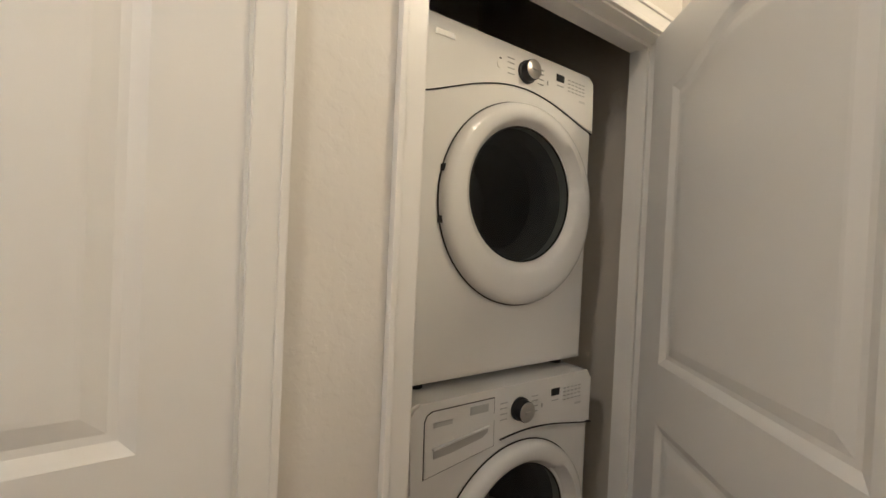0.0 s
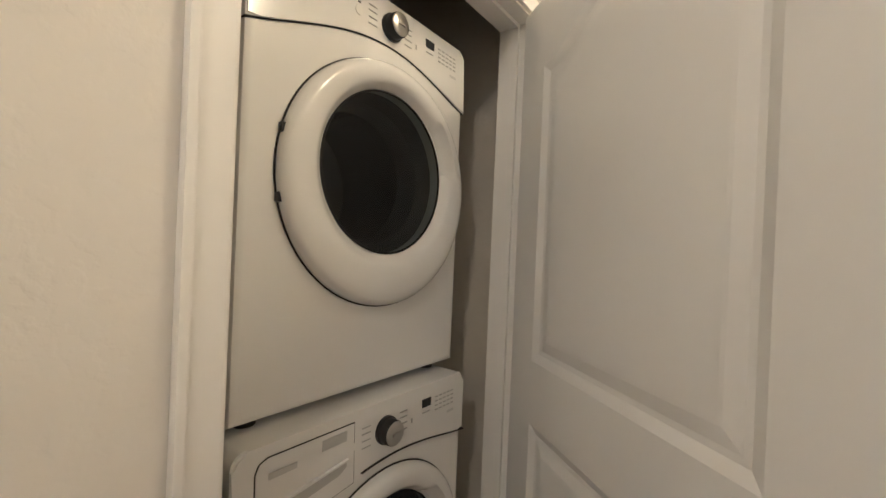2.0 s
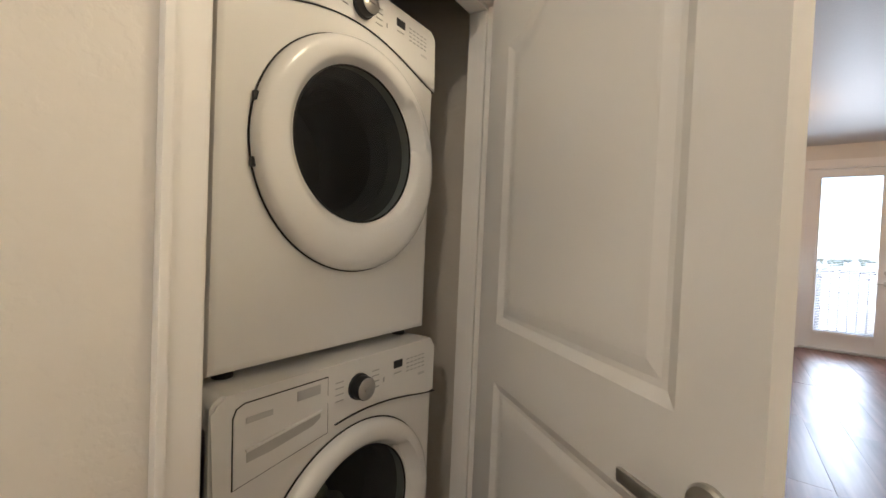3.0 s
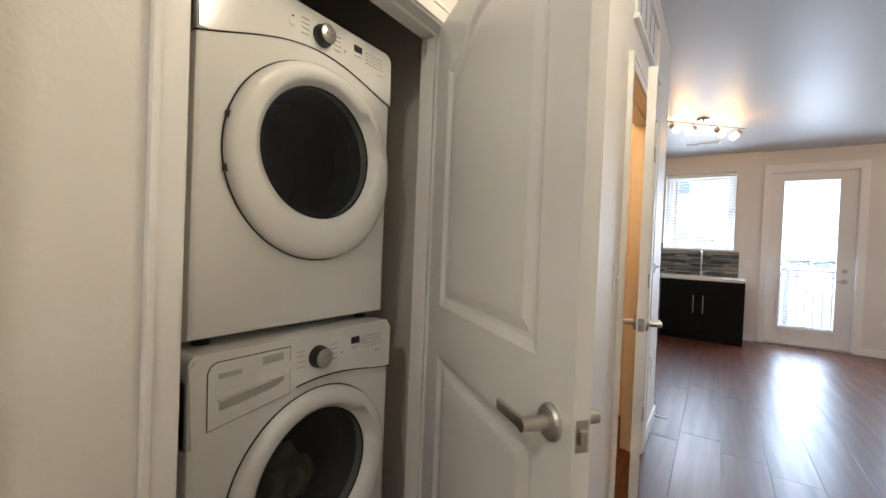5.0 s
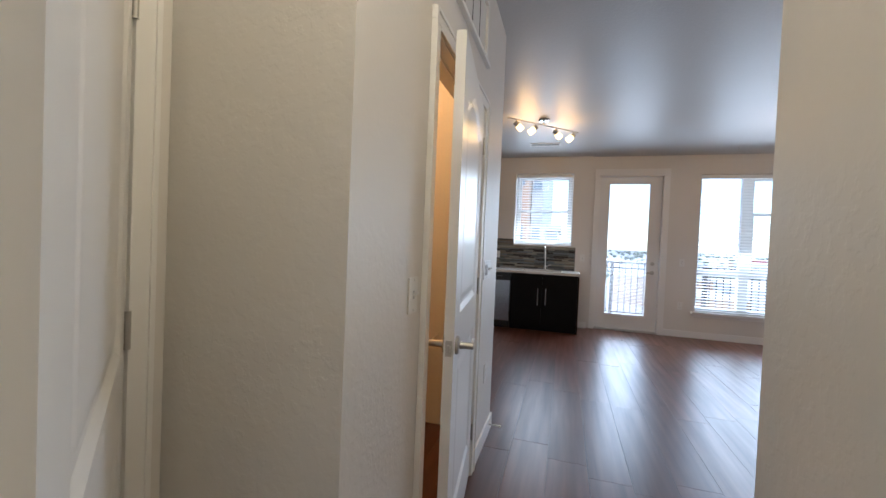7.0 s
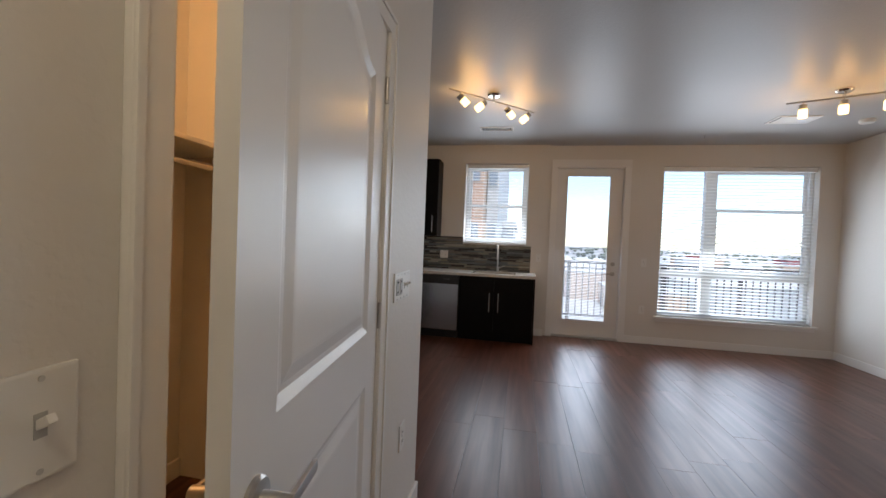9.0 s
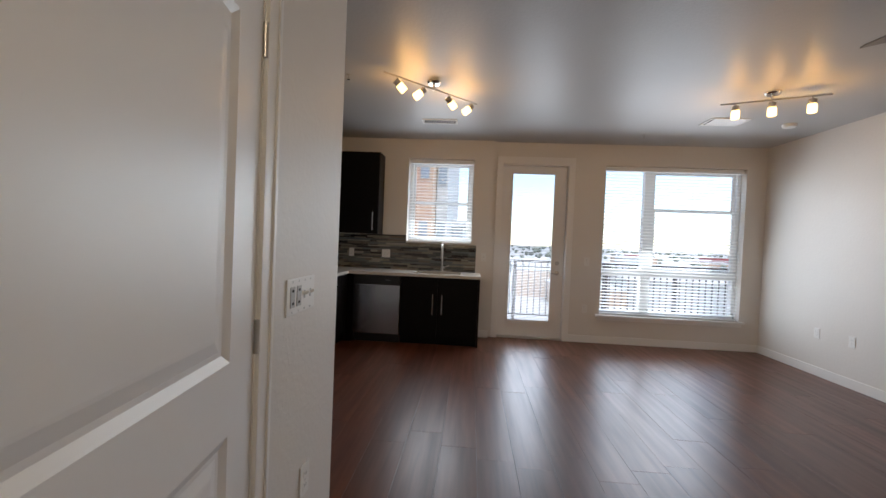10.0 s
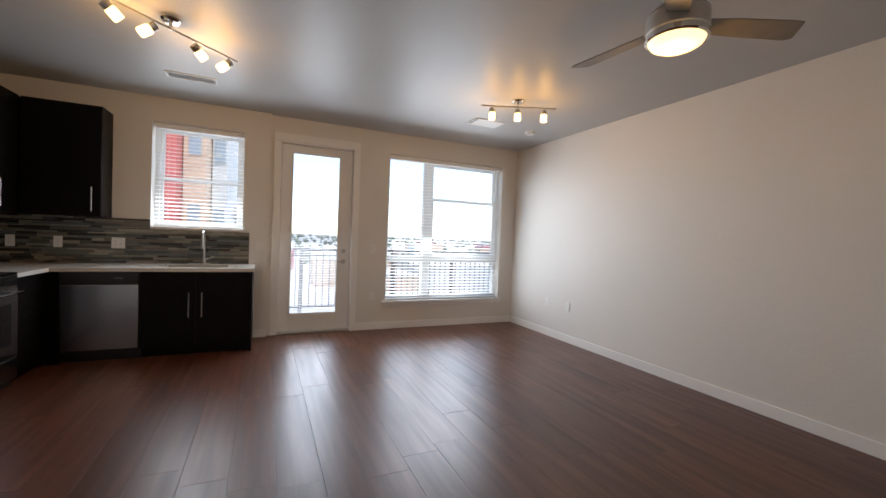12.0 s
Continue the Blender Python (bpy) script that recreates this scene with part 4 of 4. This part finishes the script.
# ---- outlets and switches ----
def plate(name, m, w, label, category, inserts, group=""):
    """A wall plate in the x-z plane facing -y, w wide, with slots, toggles or rockers."""
    root = thing(name, m, label, category, group)
    part("cover_plate", B(-w / 2, w / 2, -0.006, 0, -0.058, 0.058, bevel=0.0035), PLAST, root)
    for x, kind in inserts:
        if kind == "outlet":
            for z in (-0.020, 0.020):
                part("receptacle", B(x - 0.016, x + 0.016, -0.0078, -0.0055, z - 0.014, z + 0.014, bevel=0.001), PLAST, root)
                for dx in (-0.006, 0.006):
                    part("slot", B(x + dx - 0.0011, x + dx + 0.0011, -0.0082, -0.0075, z - 0.004, z + 0.006), SEAM, root)
        elif kind == "rocker":
            part("rocker", B(x - 0.016, x + 0.016, -0.0085, -0.0055, -0.033, 0.033, bevel=0.0015), GREYP, root, "grey gfci insert")
            for z in (-0.02, 0.02):
                part("slot", B(x - 0.006, x + 0.006, -0.0092, -0.0083, z - 0.004, z + 0.004), SEAM, root)
        else:
            bm = B(-0.0045, 0.0045, -0.020, 0.0, -0.005, 0.005, bevel=0.002)
            bmesh.ops.transform(bm, matrix=Matrix.Translation((x, -0.004, 0)) @ Matrix.Rotation(radians(-28), 4, "X"), verts=bm.verts[:])
            part("toggle", bm, PLAST, root, "toggle switch lever")
            part("toggle_slot", B(x - 0.006, x + 0.006, -0.0068, -0.0055, -0.013, 0.013), GREYP, root)
        for z in (-0.048, 0.048) if kind != "outlet" else (0.0,):
            part("screw", tube(bmesh.new(), (x, -0.0055, z), (x, -0.0072, z), 0.0032, seg=10), SILV, root)
    return root


Z180, ZX, ZXL = Matrix.Rotation(math.pi, 4, "Z"), Matrix.Rotation(radians(-90), 4, "Z"), None
plate("light_switch", pose(1.988, YH, 1.135), 0.072, "white single toggle switch on the hall wall", "light switch", [(0, "toggle")])
plate("light_switch", pose(3.255, YH, 1.143), 0.210, "white four-gang switch plate with dimmer and toggles", "light switch", [(-0.069, "rocker"), (-0.023, "rocker"), (0.023, "toggle"), (0.069, "toggle")])
plate("wall_outlet", pose(3.335, YH, 0.475), 0.072, "white outlet low on the hall wall", "outlet", [(0, "outlet")], "wall outlets")
for x in (6.75, 6.33):
    plate("wall_outlet", Matrix.Translation((x, YR, 0.475)) @ Z180, 0.072, "white outlet low on the long blank wall", "outlet", [(0, "outlet")], "wall outlets")
for y, z in ((-1.72, 1.13), (-1.72, 0.47)):
    plate("wall_outlet", Matrix.Translation((XW, y, z)) @ ZX, 0.072, "cream outlet plate beside the balcony door", "outlet", [(0, "outlet")], "wall outlets")
plate("light_switch", Matrix.Translation((XK, -0.285, 1.13)) @ ZX, 0.072, "cream switch beside the sink backsplash", "light switch", [(0, "toggle")])
for y, w, ins in ((1.10, 0.118, [(-0.023, "outlet"), (0.023, "toggle")]), (1.60, 0.072, [(0, "outlet")]), (1.965, 0.072, [(0, "outlet")])):
    plate("wall_outlet", Matrix.Translation((XK - 0.0135, y, 1.125)) @ ZX, w, "white outlet plate on the mosaic backsplash", "outlet", ins, "backsplash outlets")

# ---- ceiling fittings ----
def lamp_head(root, x, y, z, aim, swing):
    """A lamp head: stem, metal cup and frosted glass cylinder pointing along aim."""
    bm = tube(bmesh.new(), (x, y, z), (x, y, z - 0.035), 0.005)
    h = part("head", bm, NICKEL, root, "brushed nickel lamp head", smooth=True)
    m = Matrix.Translation((x, y, z - 0.045)) @ Vector(aim).normalized().to_track_quat("Z", "Y").to_matrix().to_4x4()
    bm = bmesh.new()
    lathe(bm, [(0.0001, -0.02), (0.026, -0.02), (0.030, -0.015), (0.030, 0.025), (0.027, 0.03)], m, 24)
    part("cup", bm, NICKEL, h, "copper-tinted metal cup", smooth=True)
    bm = bmesh.new()
    lathe(bm, [(0.030, 0.022), (0.033, 0.03), (0.034, 0.085), (0.030, 0.096), (0.0001, 0.098)], m, 24)
    g = part("glass_shade", bm, BULB, h, "glowing frosted glass shade", smooth=True)
    g.visible_shadow = False
    c = m @ Vector((0, 0, 0.07))
    lamp("track_bulb", "POINT", Matrix.Translation(c), 1.2, WARM, radius=0.03)


def track(label, a, b, spots, canopy):
    root = thing("track_light", (0, 0, 0), label, "track light", "track lights")
    a, b = Vector((*a, 2.69)), Vector((*b, 2.69))
    part("rail", tube(bmesh.new(), a, b, 0.0075), NICKEL, root, "slim nickel rail", smooth=True)
    bm = bmesh.new()
    c = a.lerp(b, canopy)
    lathe(bm, [(0.0001, 0.0), (0.062, 0.0), (0.062, -0.012), (0.05, -0.026), (0.012, -0.03), (0.011, -0.075), (0.0001, -0.076)], Matrix.Translation((c.x, c.y, TOP - 0.0005)), 32)
    part("canopy", bm, CHROME, root, "round chrome ceiling canopy", smooth=True)
    for u, aim in spots:
        p = a.lerp(b, u)
        lamp_head(root, p.x, p.y, p.z, aim, 0)


track("four-head nickel track light glowing over the kitchen", (5.20, 0.66), (5.93, -0.10), [(0.12, (0.35, -0.55, -0.55)), (0.38, (-0.15, 0.6, -0.55)), (0.66, (0.45, -0.5, -0.55)), (0.93, (-0.15, 0.6, -0.55))], 0.49)
track("three-head nickel track light glowing over the living room", (5.83, -2.33), (5.53, -3.04), [(0.15, (0, 0, -1)), (0.49, (0, 0, -1)), (0.84, (0, 0, -1))], 0.49)


def vent(x0, x1, y0, y1, label):
    root = thing("ceiling_vent", (0, 0, 0), label, "air vent", "ceiling vents")
    bm = bmesh.new()
    for b in ((x0, x1, y0, y0 + 0.02), (x0, x1, y1 - 0.02, y1), (x0, x0 + 0.02, y0 + 0.02, y1 - 0.02), (x1 - 0.02, x1, y0 + 0.02, y1 - 0.02)):
        box(bm, *b, TOP - 0.009, TOP - 0.0005, bevel=0.002)
    part("frame", bm, PLAST, root)
    part("backing", B(x0 + 0.01, x1 - 0.01, y0 + 0.01, y1 - 0.01, TOP - 0.002, TOP - 0.0006), SEAM, root, "dark duct backing")
    n = int((y1 - y0 - 0.04) / 0.02)
    for k in range(n):
        y = y0 + 0.03 + k * 0.02
        bm = B(x0 + 0.02, x1 - 0.02, -0.006, 0.006, -0.0008, 0.0008)
        bmesh.ops.transform(bm, matrix=Matrix.Translation((0, y, TOP - 0.006)) @ Matrix.Rotation(radians(35), 4, "X"), verts=bm.verts[:])
        part("slat", bm, PLAST, root)


vent(6.66, 6.83, 0.12, 0.54, "white louvred ceiling vent over the kitchen")
vent(6.42, 6.68, -3.00, -2.60, "white louvred ceiling vent over the living room")
sd = thing("smoke_detector", (6.60, -3.50, TOP), "white round smoke detector on the ceiling", "smoke detector")
part("body", lathe(bmesh.new(), [(0.065, 0.0), (0.065, -0.018), (0.055, -0.034), (0.02, -0.038), (0.0001, -0.038)], Matrix.Identity(4), 32), PLAST, sd, smooth=True)
for x, y in ((7.15, -2.20), (5.43, 1.03)):
    sp = thing("sprinkler", (x, y, TOP), "small metal ceiling fire sprinkler", "sprinkler", "sprinklers")
    part("escutcheon", lathe(bmesh.new(), [(0.022, 0.0), (0.021, -0.005), (0.012, -0.008), (0.0001, -0.008)], Matrix.Identity(4), 24), NICKEL, sp, smooth=True)
    bm = tube(bmesh.new(), (0, 0, -0.008), (0, 0, -0.04), 0.005)
    tube(bm, (0, 0, -0.040), (0, 0, -0.043), 0.014)
    part("nozzle", bm, CHROME, sp, smooth=True)

fan = thing("ceiling_fan", (FAN[0], FAN[1], TOP - 0.015), "brushed nickel three-blade ceiling fan with lit bowl", "ceiling fan")
I4 = Matrix.Identity(4)
part("canopy", lathe(bmesh.new(), [(0.075, 0.015), (0.072, -0.005), (0.04, -0.025), (0.015, -0.03)], I4, 32), NICKEL, fan, smooth=True)
part("downrod", tube(bmesh.new(), (0, 0, 0.0), (0, 0, -0.17), 0.013), NICKEL, fan, smooth=True)
part("motor_housing", lathe(bmesh.new(), [(0.0001, -0.15), (0.06, -0.15), (0.12, -0.165), (0.15, -0.195), (0.152, -0.205), (0.148, -0.208), (0.152, -0.211), (0.153, -0.29), (0.148, -0.293), (0.148, -0.296)], I4, 56), NICKEL, fan, smooth=True)
part("trim_ring", lathe(bmesh.new(), [(0.150, -0.296), (0.154, -0.300), (0.152, -0.325), (0.140, -0.332), (0.135, -0.33)], I4, 56), CHROME, fan, "polished chrome trim ring", smooth=True)
bowl = part("light_bowl", lathe(bmesh.new(), [(0.138, -0.328), (0.125, -0.350), (0.09, -0.368), (0.045, -0.377), (0.0001, -0.379)], I4, 56), FANGLOW, fan, "glowing frosted glass bowl", smooth=True)
bowl.visible_shadow = False
BLADES = (127, 247, 7)
for ang in BLADES:
    bm = bmesh.new()
    out = [(0.13, -0.052), (0.30, -0.066), (0.56, -0.072), (0.63, -0.068), (0.665, 0.050), (0.63, 0.068), (0.30, 0.060), (0.13, 0.050)]
    lo = [bm.verts.new((x, y, -0.004)) for x, y in out]
    hi = [bm.verts.new((x, y, 0.004)) for x, y in out]
    bm.faces.new(lo[::-1])
    bm.faces.new(hi)
    for i in range(8):
        bm.faces.new((lo[i], lo[(i + 1) % 8], hi[(i + 1) % 8], hi[i]))
    bmesh.ops.transform(bm, matrix=Matrix.Rotation(radians(ang), 4, "Z") @ Matrix.Translation((0, 0, -0.245)) @ Matrix.Rotation(radians(-12), 4, "X"), verts=bm.verts[:])
    part("blade", bm, BLADE, fan, "grey-brown tapered blade")


def dome_lamp(place, label):
    root = thing("ceiling_lamp", place, label, "ceiling lamp", "dome lamps")
    part("base", lathe(bmesh.new(), [(0.15, 0.0), (0.15, -0.02), (0.14, -0.03)], I4, 40), NICKEL, root, smooth=True)
    g = part("glass_dome", lathe(bmesh.new(), [(0.138, -0.025), (0.12, -0.07), (0.07, -0.10), (0.0001, -0.11)], I4, 40), DOMEGLOW, root, "glowing frosted dome", smooth=True)
    g.visible_shadow = False


# this first dome is an added fill, no such fitting is seen
dome_lamp(ENTRY_FILL, "unseen dome lamp added to fill the entry with light")
dome_lamp(HALL_LAMP, "warm frosted dome lamp outside the laundry closet")
dome_lamp(CLOSET_LAMP, "warm dome lamp inside the coat closet")
shelf = thing("closet_shelf", (0, 0, 0), "white wooden closet shelf with a hanging rod", "shelf")
part("shelf_board", B(1.72, XE - 0.112, 1.38, 1.748, 1.72, 1.742, bevel=0.003), TRIM, shelf)
part("cleat", B(1.712, 1.735, 1.30, 1.748, 1.62, 1.718), TRIM, shelf)
part("rod", tube(bmesh.new(), (1.72, 1.45, 1.64), (XE - 0.115, 1.45, 1.64), 0.016), CHROME, shelf, "round metal hanging rod", smooth=True)
stop = thing("door_stop", (3.52, YH - 0.014, 0.06), "spring door stop on the baseboard", "door stop")
bm = tube(bmesh.new(), (0, 0, 0), (0, -0.07, 0), 0.005)
tube(bm, (0, -0.07, 0), (0, -0.082, 0), 0.009)
part("spring", bm, NICKEL, stop, smooth=True)

# ---- balcony and the view ----
structure("balcony_floor", [(7.89, 9.42, -5.6, 1.6, -0.20, -0.04)], CONC, "grey concrete balcony floor", "balcony")
rail = thing("balcony_railing", (9.35, 0, -0.04), "dark metal balcony railing with thin upright bars", "railing")
part("top_rail", B(-0.025, 0.025, -5.6, 1.6, 1.05, 1.09, bevel=0.004), RAILM, rail)
part("middle_rail", B(-0.014, 0.014, -5.6, 1.6, 0.95, 0.975), RAILM, rail)
part("bottom_rail", B(-0.014, 0.014, -5.6, 1.6, 0.08, 0.11), RAILM, rail)
bar = part("baluster", B(-0.008, 0.008, -0.008, 0.008, 0.10, 1.05), RAILM, rail)
bar.location = (0, -5.5, 0)
for k in range(1, 64):
    o = new("baluster", bar.data)
    o.parent, o.location = rail, (0, -5.5 + k * 0.111, 0)
for y in (-5.58, -3.75, -2.55, -0.92, 0.6):
    part("post", B(-0.025, 0.025, y - 0.028, y + 0.028, 0, 1.05), RAILM, rail)

GZ = -13.0
GRND = surface("pale_ground", (0.33, 0.32, 0.30), 0.95, vary=0.25, scale=0.05)
tagged(part("ground", B(-300, 4000, -3000, 3000, GZ - 1, GZ), GRND), "pale parking lots and scrubland far below", "ground", kind="structure")
RED = surface("red_panel_cladding", (0.42, 0.09, 0.07), 0.7, vary=0.1)
TAN = surface("tan_brick_cladding", (0.46, 0.32, 0.22), 0.85, vary=0.12, scale=2)
GREYB = surface("grey_cladding", (0.42, 0.42, 0.42), 0.8, vary=0.1)
DARKW = surface("dark_window_pane", (0.22, 0.25, 0.28), 0.15)
ROOFM = surface("pale_roof", (0.45, 0.44, 0.42), 0.9, vary=0.12)
MAROON = surface("maroon_siding", (0.30, 0.07, 0.07), 0.85, vary=0.2)


def block(x0, x1, y0, y1, z1, material, label, storeys=0, bays=0, face="x"):
    root = thing("apartment_building", (0, 0, 0), label, "building", "buildings in the view")
    part("wall", B(x0, x1, y0, y1, GZ, z1), material, root)
    part("roof", B(x0 - 0.2, x1 + 0.2, y0 - 0.2, y1 + 0.2, z1, z1 + 0.35), ROOFM, root)
    if storeys:
        w0 = None
        for s in range(storeys):
            for k in range(bays):
                z = z1 - 2.0 - s * 3.1
                y = y0 + (k + 0.5) * (y1 - y0) / bays
                if w0 is None:
                    w0 = part("window", B(-0.05, 0.02, -0.2, 0.2, -0.6, 0.6), DARKW, root)
                    o = w0
                    fr = part("window_frame", B(-0.07, -0.051, -0.24, 0.24, 0.6, 0.68), VINYL, w0)
                else:
                    o = new("window", w0.data)
                    o.parent = root
                o.location = (x0, y, z)
    return root


block(19, 34, 2.55, 4.6, 16, RED, "red clad apartment tower bay across the court", 8, 2)
block(20, 34, 1.75, 2.50, 16, TAN, "tan brick apartment bay across the court", 8, 1)
block(21.5, 36, 1.15, 1.70, 16, ROOFM, "pale stucco apartment bay across the court", 8, 1)
block(26, 40, 0.45, 1.10, 2.2, GREYB, "lower grey apartment bay across the court", 4, 1)
rnd = random.Random(4)
for k in range(26):
    d = rnd.uniform(60, 420)
    y = rnd.uniform(-1.1, 0.12) * d
    w, l, h = rnd.uniform(8, 22), rnd.uniform(12, 40), rnd.uniform(4, 9)
    mat = rnd.choice([MAROON, GREYB, ROOFM, TAN, ROOFM])
    block(d, d + w, y - l / 2, y + l / 2, GZ + h, mat, "low flat-roofed building among the parking lots")
block(34, 46, -24, -12.5, GZ + 7.5, MAROON, "maroon row building below the balcony")
LEAF = surface("tree_foliage", (0.15, 0.165, 0.12), 0.9, vary=0.4, scale=3)
bm = bmesh.new()
for k in range(600):
    d = rnd.uniform(170, 1500)
    y = rnd.uniform(-1.15, 0.2) * d
    s = rnd.uniform(1.2, 2.4) * (1 + d / 900)
    verts = bmesh.ops.create_icosphere(bm, subdivisions=1, radius=s)["verts"]
    for v in verts:
        v.co = Vector((v.co.x * rnd.uniform(0.7, 1.2), v.co.y * rnd.uniform(0.7, 1.3), v.co.z * rnd.uniform(0.7, 1.1))) + Vector((d, y, GZ + s * 1.1))
tagged(part("far_trees", bm, LEAF), "scattered dark green trees to the skyline", "trees", kind="stuff")

# ---- backsplash strips ----
def strips(rows, u0, u1, rng_):
    z = rows[0]
    while z < rows[1] - 0.006:
        h = min(rng_.choice((0.014, 0.022, 0.030)), rows[1] - z)
        u = u0
        while u < u1 - 0.004:
            l = min(rng_.choice((0.10, 0.16, 0.24, 0.32)), u1 - u)
            if u1 - u - l < 0.04:
                l = u1 - u
            yield u + 0.0008, u + l - 0.0008, z + 0.0008, z + h - 0.0008
            u += l
        z += h


rt = random.Random(11)
bsp = structure("backsplash", [(XK - 0.006, XK - 0.0005, -0.175, YB - 0.008, 0.906, 1.288), (XK - 0.006, XK - 0.0005, 0.822, YB - 0.008, 1.288, 1.394), (RX0, XK - 0.007, YB - 0.006, YB - 0.0005, 0.906, 1.394)], GROUT, "strip mosaic tile backsplash in greys and browns", "backsplash")
bm_rest = bmesh.new()
count = 0
for rows, a, b in (((0.907, 1.288), -0.173, YB - 0.014), ((1.288, 1.393), 0.824, YB - 0.014)):
    for u0, u1, z0, z1 in strips(rows, a, b, rt):
        p = rt.uniform(0, 0.0015)
        if count < 300:
            part("tile", B(XK - 0.0115 - p, XK - 0.005, u0, u1, z0, z1), TILE, bsp)
        else:
            box(bm_rest, XK - 0.0115 - p, XK - 0.005, u0, u1, z0, z1)
        count += 1
for u0, u1, z0, z1 in strips((0.907, 1.393), RX0, XK - 0.014, rt):
    box(bm_rest, u0, u1, YB - 0.0115 - rt.uniform(0, 0.0015), YB - 0.005, z0, z1)
tagged(part("tile_rest", bm_rest, TILE, bsp), kind="stuff")

# ---- floor planks ----
floor_ob = bpy.data.objects["floor"]
PW, PL = 0.2325, 1.22
rest = bmesh.new()
rp = random.Random(5)
cache = {}
y = -0.43 - 16 * PW
while y < YB:
    x = -1.6 - rp.uniform(0, PL)
    while x < XW + 0.1:
        x0, x1 = max(x, -1.6), min(x + PL, XW + 0.06)
        if x1 - x0 > 0.02:
            h = rp.choice((0.0, 0.0, 0.0, -0.0006))
            near = x1 > 1.2 and y < 1.6
            if near:
                part("plank", B(x0 + 0.0006, x1 - 0.0006, y + 0.0006, y + PW - 0.0006, -0.012, h, bevel=0.0009), WOOD, floor_ob)
            else:
                box(rest, x0 + 0.0009, x1 - 0.0009, y + 0.0009, y + PW - 0.0009, -0.012, h)
        x += PL
    y += PW
tagged(part("plank_rest", rest, WOOD, floor_ob), kind="stuff")
